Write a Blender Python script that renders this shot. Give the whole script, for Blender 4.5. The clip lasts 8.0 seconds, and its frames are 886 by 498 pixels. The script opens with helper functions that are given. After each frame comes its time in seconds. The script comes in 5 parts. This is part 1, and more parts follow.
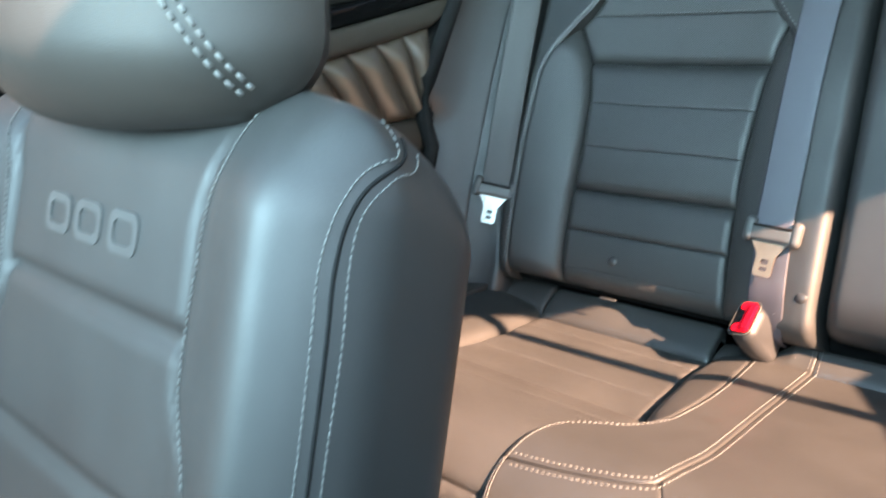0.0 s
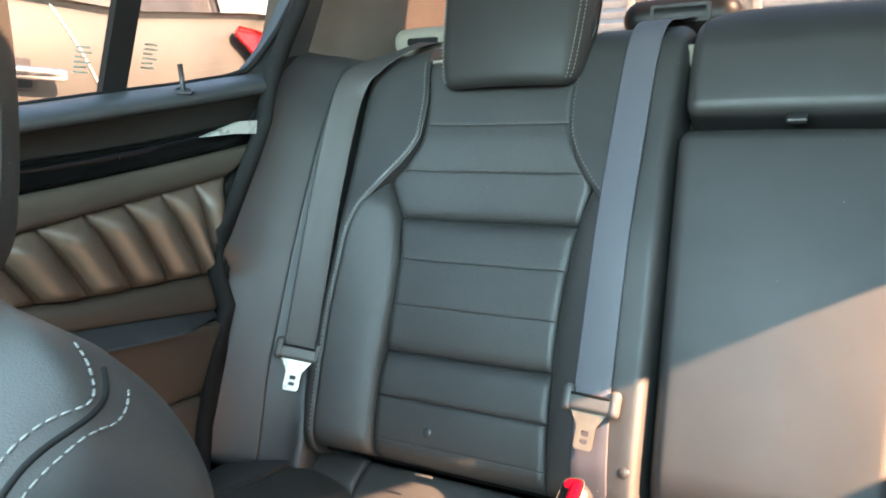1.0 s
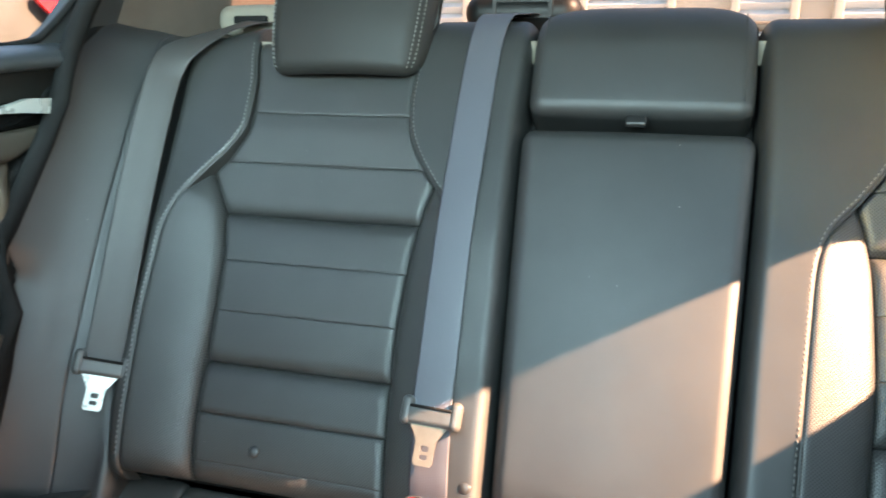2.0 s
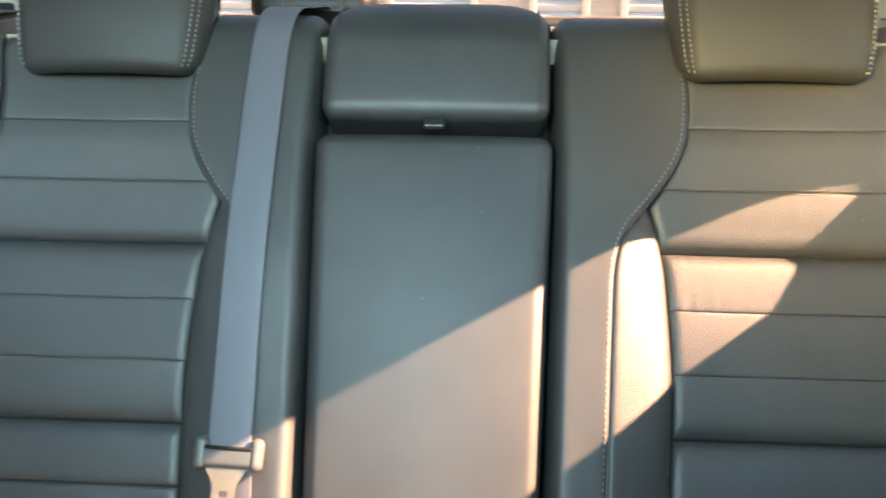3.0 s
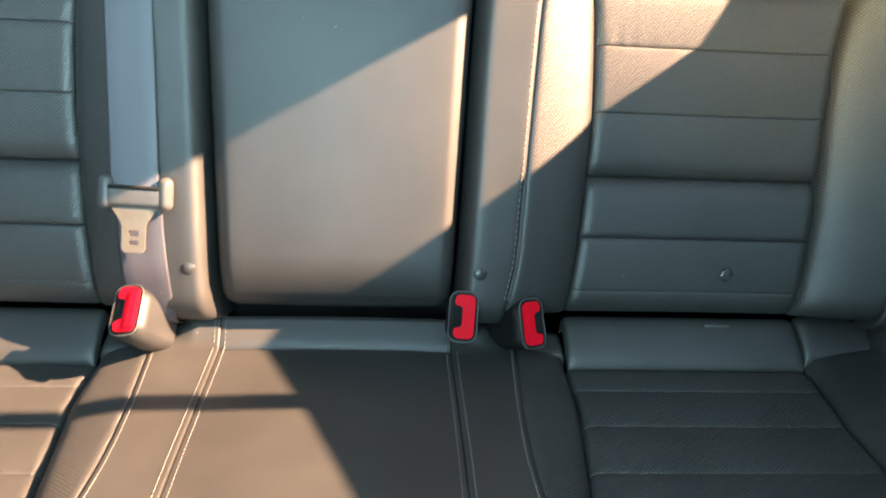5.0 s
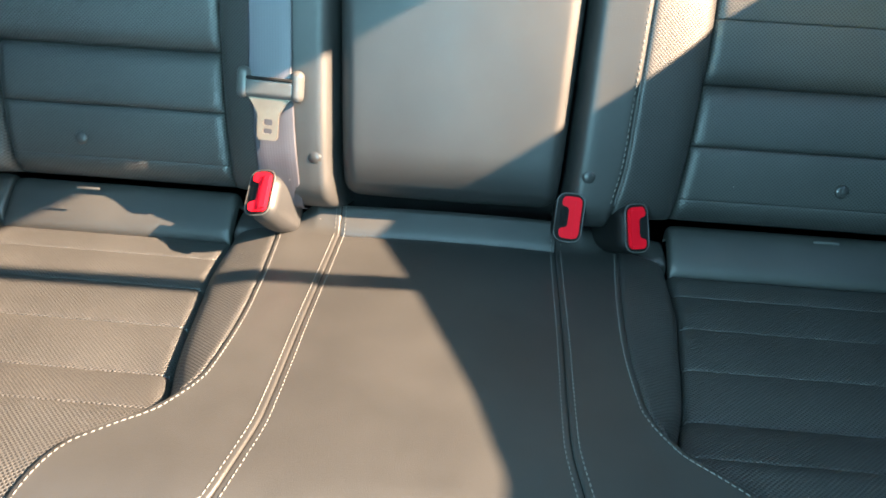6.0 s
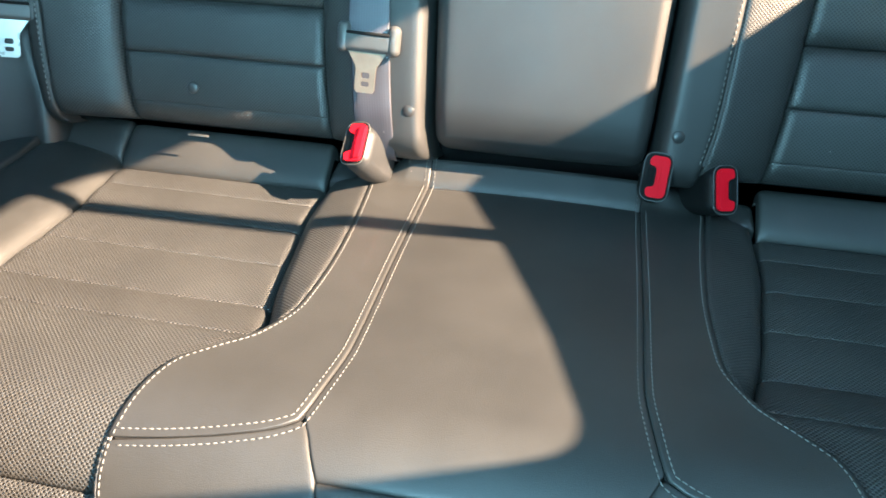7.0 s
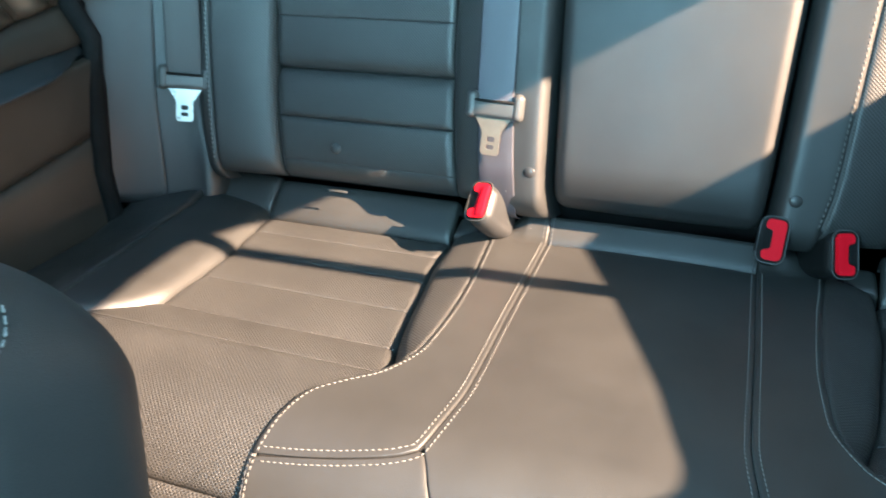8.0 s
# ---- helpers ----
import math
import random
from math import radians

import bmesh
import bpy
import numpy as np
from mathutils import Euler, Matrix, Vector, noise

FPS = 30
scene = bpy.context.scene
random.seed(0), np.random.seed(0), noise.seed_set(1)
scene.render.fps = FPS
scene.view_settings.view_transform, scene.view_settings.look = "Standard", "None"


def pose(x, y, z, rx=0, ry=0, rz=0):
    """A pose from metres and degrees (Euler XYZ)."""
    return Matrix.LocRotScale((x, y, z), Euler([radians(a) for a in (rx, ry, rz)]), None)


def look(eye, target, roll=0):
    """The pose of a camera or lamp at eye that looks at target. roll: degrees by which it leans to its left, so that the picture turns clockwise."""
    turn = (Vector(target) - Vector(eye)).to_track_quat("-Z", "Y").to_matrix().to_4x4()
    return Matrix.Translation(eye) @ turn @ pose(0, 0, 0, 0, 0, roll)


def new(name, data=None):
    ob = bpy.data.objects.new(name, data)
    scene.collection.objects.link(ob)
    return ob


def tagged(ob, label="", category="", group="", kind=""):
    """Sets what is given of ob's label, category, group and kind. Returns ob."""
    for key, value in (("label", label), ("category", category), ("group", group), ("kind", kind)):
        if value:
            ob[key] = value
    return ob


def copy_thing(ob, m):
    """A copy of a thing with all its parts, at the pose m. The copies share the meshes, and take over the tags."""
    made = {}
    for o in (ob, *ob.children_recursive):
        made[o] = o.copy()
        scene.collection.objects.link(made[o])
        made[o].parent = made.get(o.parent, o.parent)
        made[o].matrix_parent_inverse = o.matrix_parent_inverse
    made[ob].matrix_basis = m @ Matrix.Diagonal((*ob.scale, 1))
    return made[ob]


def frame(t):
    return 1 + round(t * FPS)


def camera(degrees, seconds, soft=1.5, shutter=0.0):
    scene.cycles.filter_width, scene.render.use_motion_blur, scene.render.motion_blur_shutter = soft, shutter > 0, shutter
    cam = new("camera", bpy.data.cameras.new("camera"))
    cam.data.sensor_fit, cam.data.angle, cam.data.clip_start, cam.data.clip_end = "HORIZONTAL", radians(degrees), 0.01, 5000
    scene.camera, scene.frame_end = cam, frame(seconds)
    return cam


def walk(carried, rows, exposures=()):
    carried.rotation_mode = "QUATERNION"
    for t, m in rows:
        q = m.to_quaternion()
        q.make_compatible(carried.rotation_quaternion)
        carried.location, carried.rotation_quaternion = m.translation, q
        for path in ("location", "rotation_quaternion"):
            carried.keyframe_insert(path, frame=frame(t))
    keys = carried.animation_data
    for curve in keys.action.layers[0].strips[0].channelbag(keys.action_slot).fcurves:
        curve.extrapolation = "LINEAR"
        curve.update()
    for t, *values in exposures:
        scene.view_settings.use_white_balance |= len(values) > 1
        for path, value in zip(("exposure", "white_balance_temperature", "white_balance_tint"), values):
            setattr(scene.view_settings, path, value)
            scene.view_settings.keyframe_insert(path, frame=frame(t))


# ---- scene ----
from mathutils.bvhtree import BVHTree

# A car rear seat, seen from between the front seats.
# x to the right, y towards the tail, z up from the cabin floor.
cam = camera(60.71, 8.0, soft=1.6, shutter=0.3)
# seconds, eye x, y, z, yaw, pitch, roll
ROWS = [
    (0.0, 0.1166, -0.9626, 0.7999, 42.54, -17.69, -2.84),
    (0.5, 0.0690, -0.8832, 0.8302, 34.10, -14.04, -2.60),
    (1.0, 0.0711, -0.8546, 0.8179, 28.73, -8.05, -0.26),
    (1.2, 0.0681, -0.8533, 0.8116, 26.99, -6.83, 0.45),
    (2.3, 0.0365, -0.7634, 0.8395, 12.43, -9.31, 1.62),
    (2.5, 0.0480, -0.7555, 0.8531, 10.41, -9.55, 1.05),
    (3.0, 0.0544, -0.7176, 0.8441, 2.64, -9.33, 0.89),
    (3.5, 0.0493, -0.6785, 0.8604, -5.32, -11.75, 1.86),
    (4.0, 0.0547, -0.6673, 0.8507, -8.10, -17.68, 3.10),
    (4.5, 0.0486, -0.6665, 0.8479, -8.26, -24.10, 4.10),
    (5.0, 0.0481, -0.6803, 0.8531, -5.24, -30.30, 3.93),
    (5.2, 0.0432, -0.6906, 0.8588, -3.32, -32.62, 3.43),
    (6.3, 0.0394, -0.7389, 0.8468, 5.57, -37.20, 2.10),
    (6.5, 0.0392, -0.7440, 0.8456, 6.93, -37.91, 1.82),
    (7.0, 0.0438, -0.7614, 0.8518, 11.60, -38.90, -0.22),
    (7.5, 0.0461, -0.7719, 0.8569, 15.87, -37.75, -2.50),
    (8.0, 0.0599, -0.8071, 0.8814, 22.70, -34.17, -4.79),
]
walk(cam, [(t, pose(x, y, z, 0, 0, yaw) @ pose(0, 0, 0, 90 + pitch) @ pose(0, 0, 0, 0, 0, roll))
           for t, x, y, z, yaw, pitch, roll in ROWS],
     exposures=[(0.0, 4.04, 7100.0, 17.0), (0.6, 4.14, 7600.0, 17.5), (1.2, 4.29, 7750.0, 17.0), (2.5, 4.31, 7850.0, 16.5), (4.0, 4.20, 7850.0, 17.0),
                (5.2, 4.14, 7250.0, 9.0), (6.5, 4.18, 5900.0, -5.0), (7.2, 4.06, 5950.0, -3.0), (8.0, 4.02, 6100.0, 1.0)])

# ---- light ----
SUN_WAY = Vector((-1.0, 0.08, -0.70))          # low sun from the driver's side
world = bpy.data.worlds.new("sky")
scene.world = world
world.use_nodes = True
wn = world.node_tree.nodes
sky = wn.new("ShaderNodeTexSky")
sky.sky_type = 'NISHITA'
sky.sun_disc = False
sky.sun_elevation = math.atan2(0.70, math.hypot(1.0, 0.08))
sky.sun_rotation = math.atan2(1.0, -0.08)
sky.air_density, sky.dust_density, sky.ozone_density = 1.2, 0.4, 2.0
wn["Background"].inputs["Strength"].default_value = 0.06
world.node_tree.links.new(sky.outputs[0], wn["Background"].inputs["Color"])
sun_data = bpy.data.lights.new("sun", 'SUN')
sun_data.energy, sun_data.angle, sun_data.color = 4.6, radians(0.55), (1.0, 0.61, 0.44)
sun = new("sun", sun_data)
sun.matrix_world = look((6, 0, 5), Vector((6, 0, 5)) + SUN_WAY)

# added lamps: sky light at windscreen and roof, warm light off the car beside
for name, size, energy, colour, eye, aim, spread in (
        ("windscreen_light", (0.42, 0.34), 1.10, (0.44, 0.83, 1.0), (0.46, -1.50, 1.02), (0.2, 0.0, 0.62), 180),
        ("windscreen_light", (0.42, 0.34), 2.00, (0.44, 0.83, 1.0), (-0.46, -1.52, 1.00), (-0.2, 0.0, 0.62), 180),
        # narrow fill lamp, added to brighten the left backrest
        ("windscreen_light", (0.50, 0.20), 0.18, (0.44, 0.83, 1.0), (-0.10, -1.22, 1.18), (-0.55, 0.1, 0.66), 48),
        ("roof_window_light", (0.74, 0.46), 0.30, (0.42, 0.82, 1.0), (0.0, -0.74, 1.30), (0.0, -0.74, 0.0), 180),
        # added warm fill in a narrow cone onto the right backrest and headrest
        ("warm_fill_light", (0.26, 0.24), 0.15, (1.0, 0.70, 0.15), (-0.52, -1.42, 1.04), (0.52, 0.15, 0.88), 21)):
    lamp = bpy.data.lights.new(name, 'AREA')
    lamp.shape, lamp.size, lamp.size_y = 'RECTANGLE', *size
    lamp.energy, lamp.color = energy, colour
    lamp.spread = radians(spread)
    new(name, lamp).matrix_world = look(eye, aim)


# ---- materials ----
def mat_new(name):
    m = bpy.data.materials.new(name)
    m.use_nodes = True
    nt = m.node_tree
    return m, nt, nt.nodes["Principled BSDF"]


def ramp_of(nt, fac, lo, hi, a=0.3, b=0.7):
    r = nt.nodes.new("ShaderNodeValToRGB")
    r.color_ramp.elements[0].position, r.color_ramp.elements[1].position = a, b
    r.color_ramp.elements[0].color, r.color_ramp.elements[1].color = (*lo, 1), (*hi, 1)
    nt.links.new(fac, r.inputs[0])
    return r.outputs[0]


def noise_of(nt, vec, scale, detail=3.0, rough=0.55):
    n = nt.nodes.new("ShaderNodeTexNoise")
    n.inputs["Scale"].default_value, n.inputs["Detail"].default_value = scale, detail
    n.inputs["Roughness"].default_value = rough
    nt.links.new(vec, n.inputs["Vector"])
    return n.outputs["Fac"]


def math_of(nt, op, a, b=None):
    n = nt.nodes.new("ShaderNodeMath")
    n.operation = op
    for k, v in enumerate((a, b)):
        if v is None:
            continue
        if isinstance(v, (int, float)):
            n.inputs[k].default_value = v
        else:
            nt.links.new(v, n.inputs[k])
    return n.outputs[0]


def bump_of(nt, bsdf, height, strength, dist):
    b = nt.nodes.new("ShaderNodeBump")
    b.inputs["Strength"].default_value, b.inputs["Distance"].default_value = strength, dist
    nt.links.new(height, b.inputs["Height"])
    nt.links.new(b.outputs[0], bsdf.inputs["Normal"])


def leather(name, lo, hi, rough=0.42, perforated=False, grain=0.20, spec=0.62):
    m, nt, p = mat_new(name)
    tc = nt.nodes.new("ShaderNodeTexCoord")
    geo = nt.nodes.new("ShaderNodeNewGeometry")
    at = geo.outputs["Position"]
    big = noise_of(nt, at, 9.0, 4.0)
    colour = ramp_of(nt, big, lo, hi)
    v = nt.nodes.new("ShaderNodeTexVoronoi")
    v.feature = 'DISTANCE_TO_EDGE'
    v.inputs["Scale"].default_value = 650.0
    nt.links.new(at, v.inputs["Vector"])
    cell = math_of(nt, 'MINIMUM', math_of(nt, 'MULTIPLY', v.outputs["Distance"], 6.0), 1.0)
    wrinkle = noise_of(nt, at, 60.0, 4.0, 0.6)
    height = math_of(nt, 'ADD', math_of(nt, 'MULTIPLY', cell, 0.6), math_of(nt, 'MULTIPLY', wrinkle, 0.7))
    if perforated:
        def lattice(off):
            mp = nt.nodes.new("ShaderNodeMapping")
            mp.inputs["Location"].default_value = (off, off, 0)
            mp.inputs["Scale"].default_value = (235.0, 255.0, 0.0)
            nt.links.new(tc.outputs["UV"], mp.inputs["Vector"])
            fr = nt.nodes.new("ShaderNodeVectorMath")
            fr.operation = 'FRACTION'
            nt.links.new(mp.outputs[0], fr.inputs[0])
            ds = nt.nodes.new("ShaderNodeVectorMath")
            ds.operation = 'DISTANCE'
            ds.inputs[1].default_value = (0.5, 0.5, 0.0)
            nt.links.new(fr.outputs[0], ds.inputs[0])
            return ds.outputs["Value"]
        near = math_of(nt, 'MINIMUM', lattice(0.0), lattice(0.5))
        mr = nt.nodes.new("ShaderNodeMapRange")
        mr.inputs["From Min"].default_value, mr.inputs["From Max"].default_value = 0.15, 0.32
        nt.links.new(near, mr.inputs["Value"])
        hole = mr.outputs[0]
        mx = nt.nodes.new("ShaderNodeMix")
        mx.data_type = 'RGBA'
        mx.inputs["A"].default_value = (0.007, 0.007, 0.007, 1)
        nt.links.new(hole, mx.inputs["Factor"])
        nt.links.new(colour, mx.inputs["B"])
        colour = mx.outputs["Result"]
        height = math_of(nt, 'ADD', math_of(nt, 'MULTIPLY', hole, 3.6), height)
    dust = nt.nodes.new("ShaderNodeTexVoronoi")
    dust.inputs["Scale"].default_value = 34.0
    nt.links.new(at, dust.inputs["Vector"])
    rare = nt.nodes.new("ShaderNodeSeparateColor")
    nt.links.new(dust.outputs["Color"], rare.inputs[0])
    speck = math_of(nt, 'MULTIPLY', math_of(nt, 'LESS_THAN', dust.outputs["Distance"], 0.022), math_of(nt, 'GREATER_THAN', rare.outputs[0], 0.72))
    dm = nt.nodes.new("ShaderNodeMix")
    dm.data_type = 'RGBA'
    nt.links.new(speck, dm.inputs["Factor"])
    nt.links.new(colour, dm.inputs["A"])
    dm.inputs["B"].default_value = (0.22, 0.20, 0.18, 1)
    colour = dm.outputs["Result"]
    nt.links.new(colour, p.inputs["Base Color"])
    nt.links.new(ramp_of(nt, noise_of(nt, at, 25.0, 3.0), (rough - 0.02,) * 3, (rough + 0.03,) * 3), p.inputs["Roughness"])
    p.inputs["Specular IOR Level"].default_value = spec
    bump_of(nt, p, height, grain, 0.0006)
    return m


def plain(name, lo, hi, rough=0.5, metal=0.0, scale=12.0, fine=300.0, bump=0.15, dist=0.0006, spec=0.5):
    m, nt, p = mat_new(name)
    geo = nt.nodes.new("ShaderNodeNewGeometry")
    at = geo.outputs["Position"]
    nt.links.new(ramp_of(nt, noise_of(nt, at, scale, 4.0), lo, hi), p.inputs["Base Color"])
    nt.links.new(ramp_of(nt, noise_of(nt, at, scale * 2.3, 3.0), (max(rough - 0.06, 0.02),) * 3, (rough + 0.06,) * 3), p.inputs["Roughness"])
    p.inputs["Metallic"].default_value = metal
    p.inputs["Specular IOR Level"].default_value = spec
    if bump:
        bump_of(nt, p, noise_of(nt, at, fine, 3.0), bump, dist)
    return m


def woven(name, lo, hi):
    m, nt, p = mat_new(name)
    tc = nt.nodes.new("ShaderNodeTexCoord")
    w = nt.nodes.new("ShaderNodeTexWave")
    w.wave_type, w.bands_direction = 'BANDS', 'X'
    w.inputs["Scale"].default_value = 105.0
    w.inputs["Distortion"].default_value = 0.6
    nt.links.new(tc.outputs["UV"], w.inputs["Vector"])
    w2 = nt.nodes.new("ShaderNodeTexWave")
    w2.wave_type, w2.bands_direction = 'BANDS', 'Y'
    w2.inputs["Scale"].default_value = 180.0
    nt.links.new(tc.outputs["UV"], w2.inputs["Vector"])
    both = math_of(nt, 'ADD', math_of(nt, 'MULTIPLY', w.outputs["Fac"], 0.5), math_of(nt, 'MULTIPLY', w2.outputs["Fac"], 0.5))
    nt.links.new(ramp_of(nt, both, lo, hi, 0.1, 0.9), p.inputs["Base Color"])
    p.inputs["Roughness"].default_value = 0.55
    bump_of(nt, p, both, 0.25, 0.0003)
    return m


def glass_mat(name, tint=(0.93, 0.96, 0.94)):
    m = bpy.data.materials.new(name)
    m.use_nodes = True
    nt = m.node_tree
    out = nt.nodes["Material Output"]
    nt.nodes.remove(nt.nodes["Principled BSDF"])
    tr = nt.nodes.new("ShaderNodeBsdfTransparent")
    tr.inputs[0].default_value = (*tint, 1)
    gl = nt.nodes.new("ShaderNodeBsdfGlossy")
    gl.inputs["Roughness"].default_value = 0.02
    mx = nt.nodes.new("ShaderNodeMixShader")
    mx.inputs[0].default_value = 0.05
    nt.links.new(tr.outputs[0], mx.inputs[1])
    nt.links.new(gl.outputs[0], mx.inputs[2])
    nt.links.new(mx.outputs[0], out.inputs["Surface"])
    return m


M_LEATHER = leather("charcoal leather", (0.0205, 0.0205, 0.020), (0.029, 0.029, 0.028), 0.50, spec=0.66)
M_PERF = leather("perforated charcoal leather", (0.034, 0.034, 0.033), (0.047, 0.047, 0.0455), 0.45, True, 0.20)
# cushion leathers, paler than those of the backrests
M_SEAT = leather("paler seat leather", (0.026, 0.026, 0.025), (0.038, 0.0378, 0.0362), 0.47, spec=0.75)
M_PERF_SEAT = leather("paler perforated seat leather", (0.053, 0.0528, 0.0505), (0.072, 0.0716, 0.0685), 0.43, True, 0.45)
M_FRONT_REST = leather("grey brown headrest leather", (0.025, 0.0222, 0.0194), (0.032, 0.0284, 0.0247), 0.52, spec=0.34)
# backrest leather again, darkened for the shade on the corner bolsters
M_WING = leather("shaded bolster leather", (0.016, 0.0163, 0.0163), (0.022, 0.0224, 0.0224), 0.44, spec=0.75)
M_PERF_PLAIN = leather("headrest leather", (0.017, 0.0165, 0.0155), (0.022, 0.0215, 0.020), 0.55, spec=0.35)
M_THREAD = plain("pale thread", (0.13, 0.13, 0.123), (0.18, 0.18, 0.170), 0.7, fine=1500.0, bump=0.3)
M_GAP = plain("black for gaps and joints", (0.006, 0.006, 0.006), (0.012, 0.012, 0.012), 0.9, spec=0.2)
M_PLASTIC = plain("black moulded plastic", (0.020, 0.021, 0.022), (0.030, 0.031, 0.032), 0.5, fine=900.0, bump=0.25)
M_GREY_PLASTIC = plain("grey moulded plastic", (0.055, 0.056, 0.055), (0.072, 0.073, 0.071), 0.42, fine=900.0, bump=0.2)
# black plastic darkened for the shade the buckles sit in; belt housing too
M_BUCKLE = plain("darkened black plastic", (0.006, 0.006, 0.006), (0.009, 0.009, 0.009), 0.45, fine=900.0, bump=0.2, spec=0.3)
M_STUD = plain("black stud cap", (0.030, 0.030, 0.030), (0.040, 0.040, 0.040), 0.3, bump=0.0)
M_TAB = plain("glossy grey tab", (0.030, 0.030, 0.030), (0.040, 0.040, 0.040), 0.18, 0.4, bump=0.0)
M_GLOSS = plain("gloss black trim", (0.003, 0.003, 0.003), (0.005, 0.005, 0.005), 0.08, bump=0.0, spec=0.1)
M_RED = plain("red plastic", (0.68, 0.006, 0.018), (0.74, 0.008, 0.022), 0.4, bump=0.05, spec=0.05)
M_STEEL = plain("brushed steel", (0.15, 0.132, 0.105), (0.20, 0.176, 0.142), 0.42, 0.5, scale=40.0, fine=500.0, bump=0.1)
# pale colour in place of reflections: lever, outer tongue plates, parked car seams
M_GLINT = plain("pale silver for glints", (0.40, 0.41, 0.38), (0.50, 0.51, 0.48), 0.3, 0.35, bump=0.0)
M_CHROME = plain("satin chrome", (0.70, 0.71, 0.70), (0.78, 0.79, 0.78), 0.18, 1.0, bump=0.0)
M_BELT_BLUE = woven("blue grey webbing", (0.072, 0.072, 0.086), (0.086, 0.086, 0.101))
# middle belt's lower length, darkened for the shade it hangs in
M_BELT_SHADED = woven("shaded webbing", (0.038, 0.037, 0.046), (0.042, 0.041, 0.051))
M_BELT = woven("grey webbing", (0.040, 0.037, 0.036), (0.049, 0.046, 0.044))
M_DOOR = plain("taupe door trim", (0.038, 0.031, 0.024), (0.049, 0.040, 0.031), 0.45, fine=700.0, bump=0.3)
M_DOOR_TOP = plain("charcoal door trim", (0.028, 0.032, 0.034), (0.038, 0.042, 0.045), 0.45, fine=700.0, bump=0.3)
M_PLEAT = leather("taupe pleated leather", (0.066, 0.048, 0.034), (0.088, 0.065, 0.047), 0.30)
M_PILLAR = plain("grey woven pillar trim", (0.055, 0.040, 0.031), (0.070, 0.052, 0.041), 0.8, fine=1200.0, bump=0.4)
M_HEAD = plain("charcoal headliner", (0.028, 0.028, 0.028), (0.036, 0.036, 0.036), 0.9, fine=900.0, bump=0.3)
M_CARPET = plain("black carpet", (0.015, 0.015, 0.015), (0.03, 0.03, 0.03), 0.95, fine=400.0, bump=0.8, dist=0.003)
M_SHELF = plain("tan parcel shelf cloth", (0.17, 0.15, 0.12), (0.22, 0.195, 0.16), 0.9, fine=900.0, bump=0.4)
# trim below the padded door top, its shade put into the colour
M_RECESS = plain("shaded door recess", (0.010, 0.009, 0.008), (0.014, 0.013, 0.011), 0.6, fine=900.0, bump=0.2, spec=0.25)
M_RUBBER = plain("black rubber", (0.005, 0.005, 0.005), (0.009, 0.009, 0.009), 0.75, spec=0.2)
M_GLASS = glass_mat("window glass")
M_TINTED = glass_mat("tinted rear glass", (0.58, 0.60, 0.60))
M_GROUND = plain("pale concrete yard", (0.27, 0.265, 0.255), (0.34, 0.335, 0.325), 0.9, scale=1.3, fine=60.0, bump=0.4, dist=0.004)
M_CAR = plain("champagne metallic car paint", (0.068, 0.070, 0.067), (0.082, 0.084, 0.080), 0.45, 0.7, scale=2.0, bump=0.0)
M_CARGLASS = plain("dark tinted car glass", (0.02, 0.022, 0.024), (0.03, 0.032, 0.035), 0.08, bump=0.0, spec=0.12)
M_LAMP = plain("red lamp lens", (0.30, 0.004, 0.010), (0.36, 0.007, 0.014), 0.15, bump=0.0)
M_TYRE = plain("tyre rubber", (0.02, 0.02, 0.02), (0.03, 0.03, 0.03), 0.8)
M_WALL = plain("tan rendered wall", (0.52, 0.46, 0.38), (0.60, 0.54, 0.46), 0.9, scale=1.0, fine=40.0, bump=0.3, dist=0.003)
M_SHUTTER = plain("pale blue grey shutter", (0.52, 0.56, 0.58), (0.60, 0.63, 0.64), 0.45, scale=1.5, bump=0.05)
M_MARK = plain("etched glass mark", (0.38, 0.36, 0.32), (0.46, 0.44, 0.40), 0.7, bump=0.0)


# ---- building helpers ----
def part(name, data, material, parent=None, label=""):
    """One mesh object; data is a bmesh or a mesh."""
    if isinstance(data, bmesh.types.BMesh):
        me = bpy.data.meshes.new(name)
        bmesh.ops.recalc_face_normals(data, faces=data.faces)
        data.to_mesh(me)
        data.free()
        me.shade_smooth()
        me.set_sharp_from_angle(angle=radians(38))
    else:
        me = data
    if material and not me.materials:
        me.materials.append(material)
    ob = new(name, me)
    if parent:
        ob.parent = parent
    if label:
        ob["label"] = label
    return ob


def thing(name, label, category, group="", kind=""):
    return tagged(new(name), label, category, group, kind)


def mesh_from(name, verts, faces, uvs=None, smooth=True):
    me = bpy.data.meshes.new(name)
    me.from_pydata([tuple(v) for v in verts], [], faces)
    if uvs is not None:
        layer = me.uv_layers.new(name="uv")
        idx = np.empty(len(me.loops), dtype=np.int32)
        me.loops.foreach_get("vertex_index", idx)
        layer.data.foreach_set("uv", np.asarray(uvs, dtype=np.float32)[idx].ravel())
    if smooth:
        me.shade_smooth()
    me.update()
    return me


